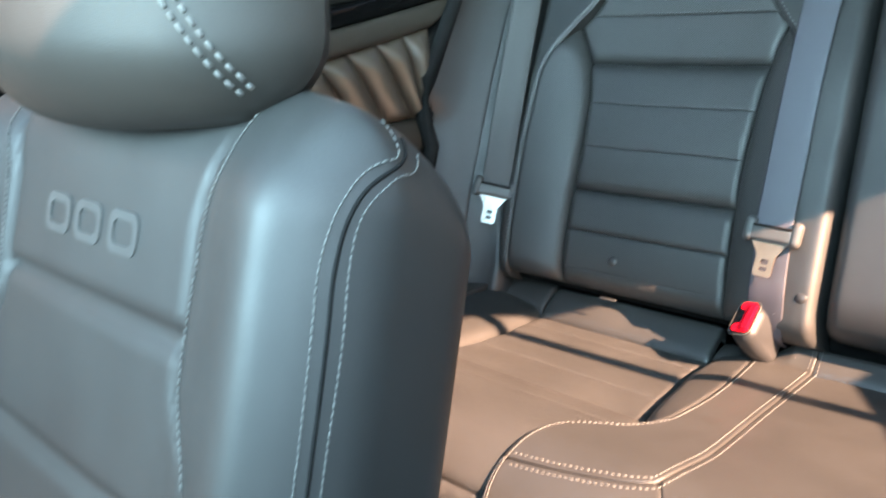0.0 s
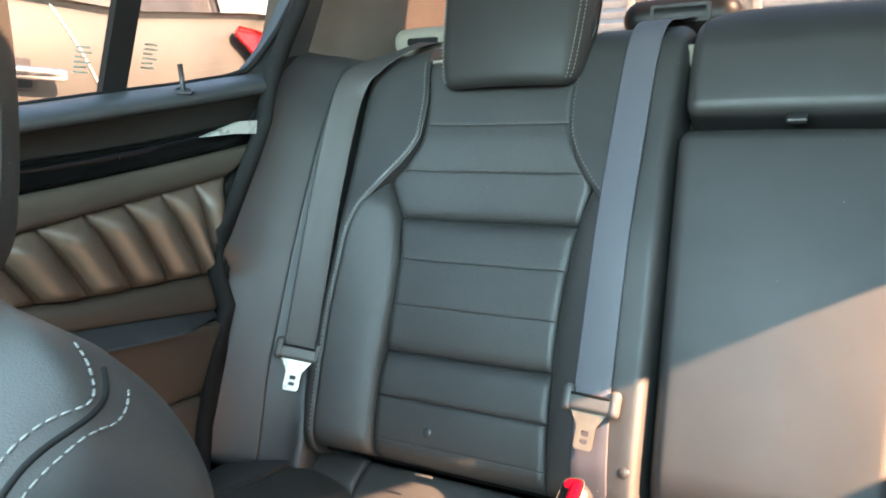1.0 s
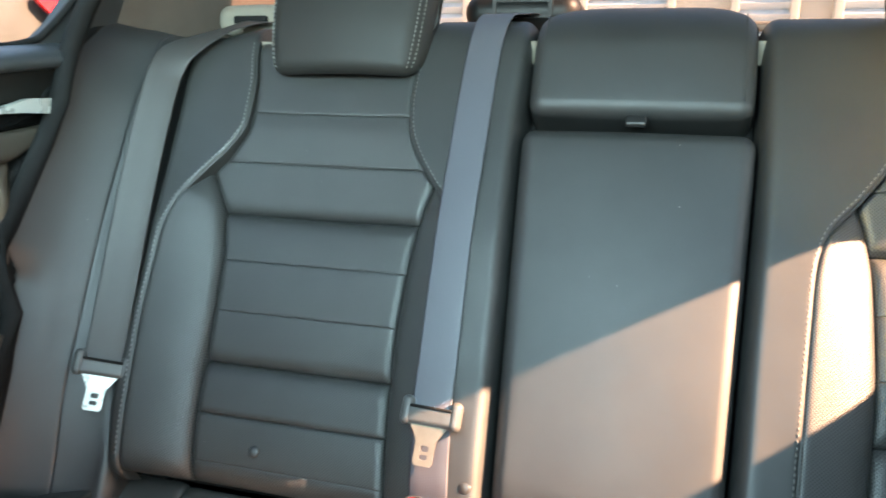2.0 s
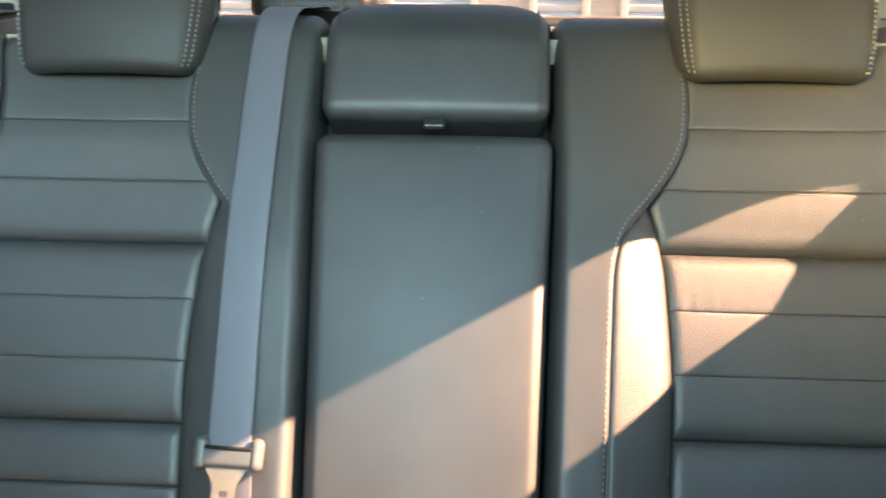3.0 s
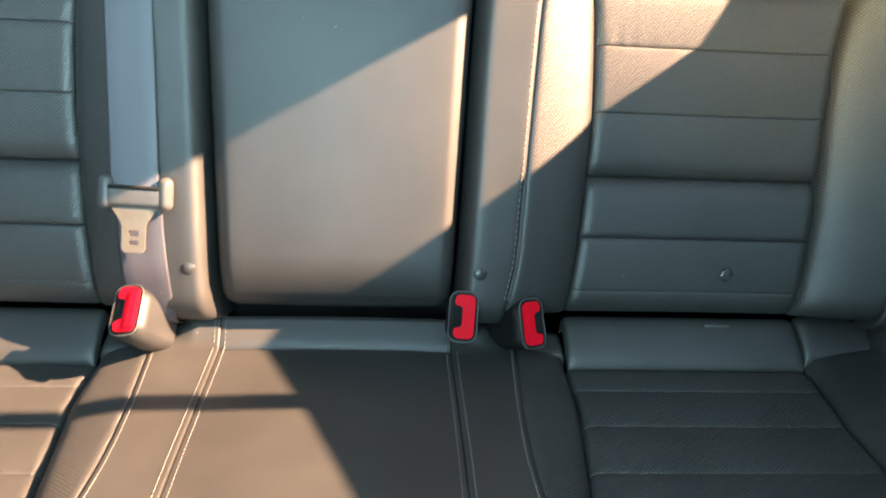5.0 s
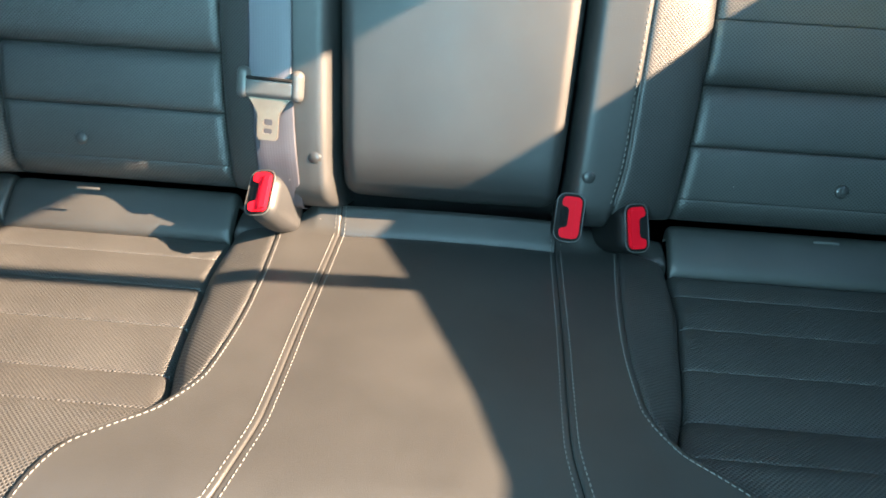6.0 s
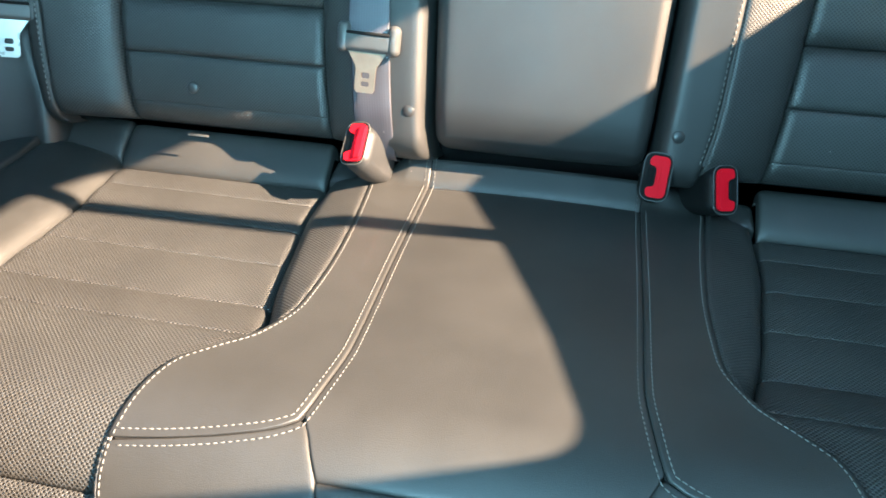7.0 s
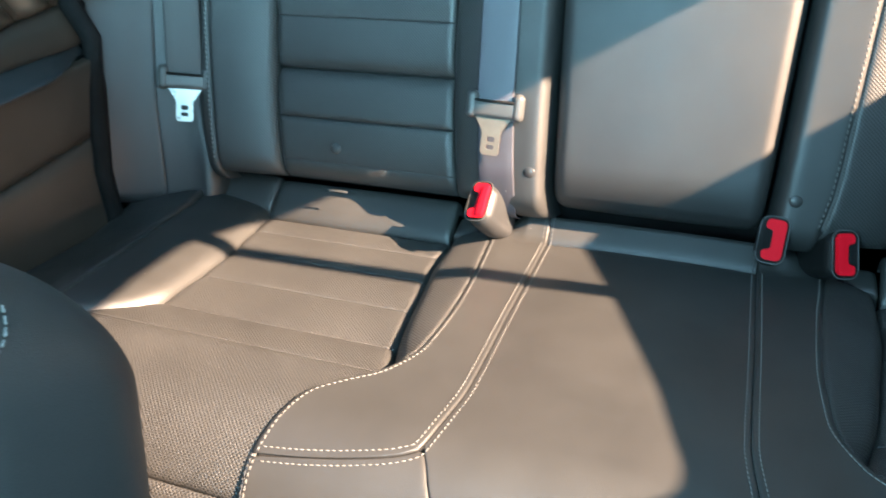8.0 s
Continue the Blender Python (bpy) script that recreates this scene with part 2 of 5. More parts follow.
def hermite(*pts):
    """A smooth curve through (q, value) pairs."""
    pts = sorted(pts)
    xs, ys = np.array([p[0] for p in pts], float), np.array([p[1] for p in pts], float)
    if len(xs) == 1:
        return lambda q: np.full_like(np.asarray(q, float), ys[0])
    sl = np.diff(ys) / np.diff(xs)
    tg = np.empty_like(ys)
    tg[0], tg[-1] = sl[0], sl[-1]
    for i in range(1, len(ys) - 1):
        a, b = sl[i - 1], sl[i]
        tg[i] = 0.0 if a * b <= 0 else 2 * a * b / (a + b)

    def value(q):
        q = np.asarray(q, float)
        i = np.clip(np.searchsorted(xs, q) - 1, 0, len(xs) - 2)
        h = xs[i + 1] - xs[i]
        t = np.clip((q - xs[i]) / h, 0, 1)
        return ((2 * t**3 - 3 * t**2 + 1) * ys[i] + (t**3 - 2 * t**2 + t) * h * tg[i]
                + (3 * t**2 - 2 * t**3) * ys[i + 1] + (t**3 - t**2) * h * tg[i + 1])
    return value


def const(c):
    return lambda q: np.full_like(np.asarray(q, float), c)


def drop(d, r, deep):
    k = np.clip(1 - d / max(r, 1e-6), 0, 1)
    return deep * (1 - np.sqrt(np.clip(1 - k * k, 0, 1)))


def spread(n):
    return 0.5 - 0.5 * np.cos(np.linspace(0, math.pi, n))


def grid_mesh(name, pts, uv, toward):
    """pts: (n, m, 3). Faces are turned towards the vector field 'toward' at the middle."""
    n, m = pts.shape[:2]
    i = np.arange(n * m).reshape(n, m)
    quads = np.stack([i[:-1, :-1], i[:-1, 1:], i[1:, 1:], i[1:, :-1]], -1).reshape(-1, 4)
    a, b = n // 2, m // 2
    nor = np.cross(pts[a, b] - pts[a, b - 1], pts[a, b] - pts[a - 1, b])
    if np.dot(nor, toward) > 0:
        quads = quads
    else:
        quads = quads[:, ::-1]
    return mesh_from(name, pts.reshape(-1, 3), quads.tolist(), uv.reshape(-1, 2))


def patch(name, surf, material, parent, q0, q1, ul, ur, lift, edges, m=1, nu=24, nq=24, label="", skirt=0.012):
    """A padded panel of upholstery over the surface surf(u, q, h). edges: (radius, depth) at ul, ur, q0, q1."""
    q = (q0 + (q1 - q0) * spread(nq))[:, None] * np.ones((1, nu))
    lo, hi = ul(q), ur(q)
    u = lo + (hi - lo) * spread(nu)[None, :]
    h = lift(u, q)
    for d, (r, deep) in zip((u - lo, hi - u, q - q0, q1 - q), edges):
        h = h - drop(d, r, deep)
    u, q, h = (np.pad(a, 1, mode='edge') for a in (u, q, h))
    h[0, :] -= skirt
    h[-1, :] -= skirt
    h[1:-1, 0] -= skirt
    h[1:-1, -1] -= skirt
    pts = surf(m * u, q, h)
    toward = surf(m * u, q, h + 0.01)[u.shape[0] // 2, u.shape[1] // 2] - pts[u.shape[0] // 2, u.shape[1] // 2]
    return part(name, grid_mesh(name, pts, np.stack([u, q], -1), toward), material, parent, label)


def beside(curve, q, d):
    """A line that runs at the distance d beside the curve u(q)."""
    u = curve(q)
    du, dq = np.gradient(u), np.gradient(q)
    ln = np.hypot(du, dq)
    return u + d * dq / ln, q - d * du / ln


def stitch_mesh(name, curves, pitch=0.0062, length=0.0043, wide=0.0007):
    """Thread stitches along curves, each given as (points, normals)."""
    verts, faces = [], []
    for pts, nors in curves:
        pts, nors = np.asarray(pts, float), np.asarray(nors, float)
        seg = np.linalg.norm(np.diff(pts, axis=0), axis=1)
        run = np.concatenate([[0], np.cumsum(seg)])
        for c in np.arange(pitch / 2, run[-1], pitch):
            def at(dist):
                return np.array([np.interp(dist, run, pts[:, k]) for k in range(3)])
            mid = at(c)
            t = at(min(c + 0.001, run[-1])) - at(max(c - 0.001, 0))
            t = t / (np.linalg.norm(t) + 1e-9)
            nn = np.array([np.interp(c, run, nors[:, k]) for k in range(3)])
            nn = nn / (np.linalg.norm(nn) + 1e-9)
            sd = np.cross(t, nn)
            b = len(verts)
            jit = 1 + 0.12 * math.sin(c * 7919.0)
            for along, rad in ((-0.5, 0.0), (-0.34, 1.0), (0.34, 1.0), (0.5, 0.0)):
                o = mid + t * along * length * jit
                if rad == 0:
                    verts.append(o - nn * wide * 0.8)
                else:
                    for k in range(5):
                        a = math.tau * k / 5
                        verts.append(o + (sd * math.cos(a) + nn * math.sin(a)) * wide)
            for k in range(5):
                j = (k + 1) % 5
                faces += [(b, b + 1 + k, b + 1 + j), (b + 1 + k, b + 6 + k, b + 6 + j, b + 1 + j), (b + 6 + k, b + 11, b + 6 + j)]
    return mesh_from(name, verts, faces)


def sew(curves, parent, label, pitch=0.0064, length=0.0046, wide=0.00065, material=None):
    for c in curves:
        part("stitching", stitch_mesh("stitching", [c], pitch, length, wide), material or M_THREAD, parent, label)


def tube_mesh(name, pts, rad, sides=8):
    pts = [Vector(p) for p in pts]
    verts, faces = [], []
    up = Vector((0.13, 0.21, 0.97))
    for i, p in enumerate(pts):
        t = (pts[min(i + 1, len(pts) - 1)] - pts[max(i - 1, 0)]).normalized()
        a = t.cross(up).normalized()
        b = t.cross(a)
        for k in range(sides):
            w = math.tau * k / sides
            verts.append(p + (a * math.cos(w) + b * math.sin(w)) * rad)
        if i:
            for k in range(sides):
                j = (k + 1) % sides
                faces.append(((i - 1) * sides + k, (i - 1) * sides + j, i * sides + j, i * sides + k))
    faces.append(tuple(range(sides)))
    faces.append(tuple((len(pts) - 1) * sides + k for k in reversed(range(sides))))
    return mesh_from(name, verts, faces)


def round_box(size, r, n=8, crown=(0, 0, 0), taper=None, fine=3):
    """Vertices and faces of a box with rounded edges round the origin; crown swells the faces; taper(p) reshapes."""
    hs = np.array(size, float) / 2
    r = min(r, hs.min() * 0.98)
    verts, index, faces = [], {}, []

    def steps(half):
        inner = np.linspace(-(half - r), half - r, n + 1)
        arc = half - r + r * np.sin(np.linspace(0, math.pi / 4, fine + 1))[1:]
        return np.concatenate([-arc[::-1], inner, arc])

    def put(p):
        core = np.clip(p, -(hs - r), hs - r)
        d = p - core
        big = np.abs(d)
        ln = np.linalg.norm(d)
        out = core + d / ln * r if ln > 1e-9 else p
        f = 1 - np.clip(np.abs(out) / hs, 0, 1)**2
        sg = np.sign(out) * (np.abs(out) / hs)**2
        out = out + np.array([crown[0] * f[1] * f[2], crown[1] * f[0] * f[2], crown[2] * f[0] * f[1]]) * sg
        if taper:
            out = np.array(taper(out))
        key = tuple(np.round(p, 6))
        if key not in index:
            index[key] = len(verts)
            verts.append(out)
        return index[key]

    for ax in range(3):
        o1, o2 = [k for k in range(3) if k != ax]
        g1, g2 = steps(hs[o1]), steps(hs[o2])

        for sgn in (-1, 1):
            ids = []
            for a in g1:
                row = []
                for b in g2:
                    p = np.zeros(3)
                    # the rounded border: tangents at 45 degrees meet the next face
                    p[ax] = sgn * hs[ax]
                    p[o1], p[o2] = a, b
                    for o, v in ((o1, a), (o2, b)):
                        e = abs(v) - (hs[o] - r)
                        if e > 1e-9:
                            ang = math.asin(min(e / r, 1))
                            p[o] = math.copysign(hs[o] - r + r * math.tan(ang), v)
                    row.append(put(p))
                ids.append(row)
            for i in range(len(g1) - 1):
                for j in range(len(g2) - 1):
                    f = (ids[i][j], ids[i + 1][j], ids[i + 1][j + 1], ids[i][j + 1])
                    if len(set(f)) < 3:
                        continue
                    f = tuple(dict.fromkeys(f))
                    faces.append(f if (sgn > 0) == (ax != 1) else f[::-1])
    return np.array(verts), faces


def box_part(name, size, r, m, material, parent=None, label="", **kw):
    v, f = round_box(size, r, **kw)
    v = np.array([m @ Vector(p) for p in v])
    return part(name, mesh_from(name, v, f), material, parent, label)


def slab(name, outline, holes, axis_map, thick, material, parent=None, label="", bevel=0.0):
    """A plate from a closed outline with holes, in 2D; axis_map(a, b, d) gives the point at depth d."""
    bm = bmesh.new()
    edges = []
    for loop in [outline, *holes]:
        vs = [bm.verts.new(axis_map(a, b, 0.0)) for a, b in loop]
        edges += [bm.edges.new((vs[i], vs[(i + 1) % len(vs)])) for i in range(len(vs))]
    if holes:
        bmesh.ops.triangle_fill(bm, edges=edges, use_beauty=True)
    else:
        bm.faces.new(list(bm.verts))
    top = list(bm.faces)
    ext = bmesh.ops.extrude_face_region(bm, geom=top)
    moved = [v for v in ext["geom"] if isinstance(v, bmesh.types.BMVert)]
    loops = [p for loop in [outline, *holes] for p in loop]
    near = np.array([axis_map(a, b, 0.0) for a, b in loops])
    for v in moved:
        k = int(np.argmin(((near - np.array(v.co))**2).sum(1)))
        v.co = axis_map(*loops[k], thick)
    return part(name, bm, material, parent, label)


def rounded(loop, r, n=5):
    """A closed loop with its corners rounded."""
    out = []
    for i in range(len(loop)):
        p, a, b = Vector(loop[i]), Vector(loop[i - 1]), Vector(loop[(i + 1) % len(loop)])
        k = min(r, (a - p).length * 0.45, (b - p).length * 0.45)
        s, e = p + (a - p).normalized() * k, p + (b - p).normalized() * k
        for j in range(n + 1):
            t = j / n
            out.append(tuple(s * (1 - t)**2 + p * 2 * t * (1 - t) + e * t * t))
    return out


# ---- surfaces that the upholstery lies on ----
LEAN_BACK = radians(24.1)
SB, CB = math.sin(LEAN_BACK), math.cos(LEAN_BACK)


def back_at(x, s, h):
    """The rear backrest: s up the slope, h towards the front."""
    x, s, h = np.broadcast_arrays(np.asarray(x, float), s, h)
    return np.stack([x, s * SB - h * CB, 0.36 + s * CB + h * SB], -1)


def back_pose(x, s, h):
    p = back_at(x, s, h)
    return Matrix(((1, 0, 0, p[0]), (0, SB, -CB, p[1]), (0, CB, SB, p[2]), (0, 0, 0, 1)))


FRONT_EDGE, ROLL = 0.40, 0.11
RISE = math.atan(0.16)


def cushion_at(x, q, h):
    """The rear cushion: q forwards from the bite line over the front roll, h outwards."""
    x, q, h = np.broadcast_arrays(np.asarray(x, float), np.asarray(q, float), h)
    flat = np.minimum(q, FRONT_EDGE)
    y, z = -flat, 0.325 + 0.16 * (flat - 0.03)
    arc = np.clip((q - FRONT_EDGE) / ROLL, 0, radians(88) + RISE)
    rest = np.maximum(q - FRONT_EDGE - ROLL * (radians(88) + RISE), 0)
    ang = RISE - arc
    # normal turns from up-and-back to forwards
    ny, nz = np.sin(ang), np.cos(ang)
    ny0, nz0 = math.sin(RISE), math.cos(RISE)
    y = y + ROLL * (ny - ny0) * (arc > 0)
    z = z + ROLL * (nz - nz0) * (arc > 0)
    z = z - rest
    return np.stack([x, y + h * ny, z + h * nz], -1)


def normal_of(surf, u, q, h):
    a, b = surf(u, q, h), surf(u, q, np.asarray(h) + 0.005)
    d = b - a
    return d / np.linalg.norm(d, axis=-1, keepdims=True)


def line_on(surf, u, q, h):
    return surf(u, q, h), normal_of(surf, u, q, h)


def on_mesh(ob, pts, lift=0.0006, n=60, inside=None):
    """A smooth curve through pts, pulled onto the mesh of ob. Returns points and normals."""
    from_me = ob.data
    tree = BVH(from_me)
    pts = np.array(pts, float)
    run = np.concatenate([[0], np.cumsum(np.linalg.norm(np.diff(pts, axis=0), axis=1))])
    cv = [hermite(*zip(run, pts[:, k])) for k in range(3)]
    t = np.linspace(0, run[-1], n)
    out, nor = [], []
    for p in np.stack([c(t) for c in cv], -1):
        near, nn, _, _ = tree.find_nearest(Vector(p))
        out.append(near + nn * lift)
        nor.append(nn)
    out, nor = np.array(out), np.array(nor)
    for _ in range(6):
        out[1:-1] = (out[:-2] + 2 * out[1:-1] + out[2:]) / 4
        nor[1:-1] = (nor[:-2] + 2 * nor[1:-1] + nor[2:]) / 4
    return out + nor * 0.0004, nor


def BVH(me):
    from_verts = [v.co for v in me.vertices]
    return BVHTree.FromPolygons(from_verts, [tuple(p.vertices) for p in me.polygons])


# ---- the cabin shell ----
TUMBLE = 0.35                                   # the side glass leans inwards above the sill


def side_point(m):
    def at(y, z, d):
        x = 0.78 - TUMBLE * max(z - 0.90, 0.0) + d
        flare = 0.75 * d * min(max((z - 0.97) / 0.04, 0.0), 1.0) if z < 1.26 else 0.0
        return (m * x, y, z + flare)
    return at


def side_wall(m, name, window, front_window, material, thick):
    """The body side with a rear door window and a front one, from sill to roof."""
    wall = thing(name, "car body side with window openings", "car side", kind="structure")
    outline = [(-1.75, 0.0), (0.95, 0.0), (0.95, 1.02), (0.58, 1.18), (0.32, 1.28), (-1.08, 1.29), (-1.75, 0.84)]
    slab("side_panel", outline, [window, front_window], side_point(m), thick, material, wall)
    return wall


WIN_RIGHT = [(-0.66, 1.242), (-0.60, 1.07), (-0.545, 0.98), (-0.505, 0.925), (-0.489, 0.905), (-0.470, 0.893), (-0.445, 0.888), (-0.35, 0.894), (-0.21, 0.911), (-0.07, 0.930), (0.0, 0.922), (0.06, 0.917), (0.102, 0.912),
             (0.117, 0.928), (0.129, 0.942), (0.144, 0.951), (0.156, 0.958), (0.160, 0.970), (0.157, 0.992), (0.147, 1.016), (0.118, 1.046), (0.074, 1.079), (0.003, 1.112),
             (-0.087, 1.153), (-0.178, 1.195), (-0.268, 1.227), (-0.36, 1.237)]
WIN_LEFT = [(-0.76, 0.806), (-0.60, 0.825), (-0.336, 0.857), (-0.199, 0.880), (-0.155, 0.887), (-0.073, 0.900), (0.016, 0.917), (0.053, 0.929),
            (0.075, 0.955), (0.10, 0.991), (0.124, 1.047), (0.128, 1.09), (0.10, 1.13), (0.0, 1.18), (-0.2, 1.228), (-0.74, 1.24)]
# unseen right front opening, kept narrow so the sun misses the passenger seat
WIN_FRONT_RIGHT = [(-1.45, 0.90), (-1.02, 0.90), (-1.02, 1.22), (-1.12, 1.22)]
WIN_FRONT_LEFT = [(-1.50, 0.84), (-0.84, 0.84), (-0.84, 1.235), (-1.08, 1.235)]

wall_right = side_wall(1, "wall_right", WIN_RIGHT, WIN_FRONT_RIGHT, M_DOOR_TOP, 0.06)
wall_left = side_wall(-1, "wall_left", WIN_LEFT, WIN_FRONT_LEFT, M_DOOR_TOP, 0.022)


def window_unit(m, name, loop, bar, inset):
    win = thing(name, "clear car door window with black division bar", "window", kind="structure")
    at = side_point(m)
    slab("pane", loop, [], lambda y, z, d: at(y, z, d + inset), 0.004, M_GLASS, win)
    (y0, z0), (y1, z1), w = bar
    slab("division_bar", [(y0 - w / 2, z0), (y0 + w / 2, z0), (y1 + w / 2, z1), (y1 - w / 2, z1)], [],
         lambda y, z, d: at(y, z, d + 0.003), 0.011, M_RUBBER, win, "black window division bar")
    # rubber seal round the opening
    pts = [at(y, z, 0.002) for y, z in rounded(loop, 0.01, 3)]
    part("seal", tube_mesh("seal", pts + pts[:1], 0.005, 6), M_RUBBER, win, "black rubber seal")
    return win


window_unit(1, "window_1", WIN_RIGHT, ((-0.186, 0.905), (-0.242, 1.235), 0.026), 0.028)
window_unit(-1, "window_2", WIN_LEFT, ((-0.183, 0.880), (-0.176, 1.235), 0.036), 0.014)

# roof opening is unseen, inferred from blue sky reflections on the cushion
roof = tagged(slab("ceiling", rounded([(-0.65, -1.10), (0.65, -1.10), (0.65, 0.318), (-0.65, 0.318)], 0.03), [rounded([(-0.39, -0.99), (0.39, -0.99), (0.39, -0.49), (-0.39, -0.49)], 0.05)],
                   lambda x, y, d: (x, y, 1.268 + d), 0.045, M_HEAD), "charcoal cloth headliner with a roof window opening", "ceiling", kind="structure")
roof_glass = thing("window_4", "glass roof window above the front seats", "window", kind="structure")
slab("pane", rounded([(-0.41, -1.01), (0.41, -1.01), (0.41, -0.47), (-0.41, -0.47)], 0.05), [], lambda x, y, d: (x, y, 1.315 + d), 0.005, M_GLASS, roof_glass)
floor = tagged(box_part("floor", (1.80, 2.9, 0.04), 0.01, pose(0, -0.45, -0.02), M_CARPET, n=3), "black carpeted cabin floor", "floor", kind="structure")
tail = tagged(box_part("wall_tail", (1.56, 0.05, 1.0), 0.01, pose(0, 0.96, 0.5), M_PLASTIC, n=2), "dark rear bulkhead", "wall", kind="structure")
dash = tagged(box_part("wall_dashboard", (1.56, 0.35, 0.85), 0.06, pose(0, -1.75, 0.43), M_PLASTIC, n=4), "dark plain dashboard", "dashboard", kind="structure")

# parcel shelf, rear glass, corner pillars
shelf = thing("parcel_shelf", "tan cloth parcel shelf behind the rear seat", "shelf", kind="structure")
slab("shelf_board", [(-0.76, 0.255), (0.76, 0.255), (0.74, 0.95), (-0.74, 0.95)], [],
     lambda x, y, d: (x, y, 0.950 + 0.110 * (y - 0.255) - d), 0.03, M_SHELF, shelf)
box_part("shelf_lip", (1.30, 0.03, 0.018), 0.006, pose(0, 0.90, 1.057), M_SHELF, shelf, "tan shelf edge under the rear glass", n=3)
rear_glass = thing("window_3", "rear window glass above the parcel shelf", "window", kind="structure")
slab("pane", [(-0.60, 0.0), (0.60, 0.0), (0.55, 1.0), (-0.55, 1.0)], [],
     lambda x, t, d: (x, 0.945 - 0.635 * t + d, 1.035 + 0.24 * t), 0.005, M_TINTED, rear_glass)
box_part("bottom_frame", (1.24, 0.02, 0.02), 0.006, pose(0, 0.955, 1.035), M_RUBBER, rear_glass, "black rubber frame", n=2)
for m in (-1, 1):
    pil = thing("pillar_trim", "grey woven rear pillar trim", "pillar trim", "pillar trims", "structure")

    def pillar(u, q, h, m=m):
        u, q, h = np.broadcast_arrays(np.asarray(u, float), q, h)
        # u: y along the car, q: height
        x = 0.755 - 0.30 * np.clip(u - 0.16, 0, 1) - 0.28 * np.clip(q - 0.95, 0, 1) - h + 0.03 * np.exp(-((u - 0.15) / 0.05)**2)
        return np.stack([m * x, u, q], -1)
    patch("trim_panel", pillar, M_PILLAR, pil, 0.93, 1.275, const(0.135 if m < 0 else 0.190), hermite((0.93, 0.93), (1.03, 0.90), (1.15, 0.62), (1.27, 0.33)),
          lambda u, q: 0.012 * np.sin(np.clip((u - 0.13) / 0.5, 0, 1) * math.pi), ((0.03, 0.03), (0.02, 0.01), (0.01, 0.004), (0.01, 0.004)), 1, 30, 20)
    part("edge_bead", tube_mesh("edge_bead", [pillar((0.150 if m < 0 else 0.200) + 0.05 * (z - 1.0), z, 0.012).tolist() for z in np.linspace(0.93, 1.25, 14)], 0.008), M_RUBBER, pil, "black rubber door seal")

# ---- rear seat backrests ----
STITCH_IN = hermite((-0.02, .175), (0.019, .181), (.079, .191), (.151, .195), (.284, .202), (.345, .206), (.385, .217), (.432, .252), (.475, .280), (.51, .293), (.563, .298), (.622, .294), (.70, .283))
STITCH_OUT = hermite((-0.02, .60), (.019, .606), (.17, .621), (.228, .625), (.33, .626), (.374, .618), (.428, .584), (.465, .555), (.505, .538), (.56, .540), (.617, .551), (.70, .562))
PAN_IN = hermite((-0.02, .253), (.03, .256), (.1, .264), (.235, .272), (.336, .269), (.39, .262), (.430, .251))
PAN_OUT = hermite((-0.02, .516), (.02, .519), (.099, .528), (.166, .533), (.235, .535), (.306, .540), (.375, .556), (.430, .583))
OUTER = hermite((-0.02, .627), (.013, .631), (.098, .645), (.315, .651), (.502, .660), (.60, .665), (.70, .660))
SHOULDER = hermite((-0.02, .030), (0.1, .036), (.33, .036), (.43, .030), (.52, .026), (.60, .022), (.70, .012))
CREASES = [0.012, .039, .099, .166, .235, .306, .375, .448, .523, .64]
DEEP = {.166: (.020, .010), .375: (.022, .011), .099: (.008, .0035), .012: (.03, .02), .039: (.004, .0006), .64: (.02, .01)}


def upper_in(s):
    return np.where(s < .430, PAN_IN(s), STITCH_IN(s))


def upper_out(s):
    return np.where(s < .430, PAN_OUT(s), STITCH_OUT(s))


rear_bench = thing("rear_bench", "charcoal leather rear bench seat with folded armrest, half sunlit", "car seat")


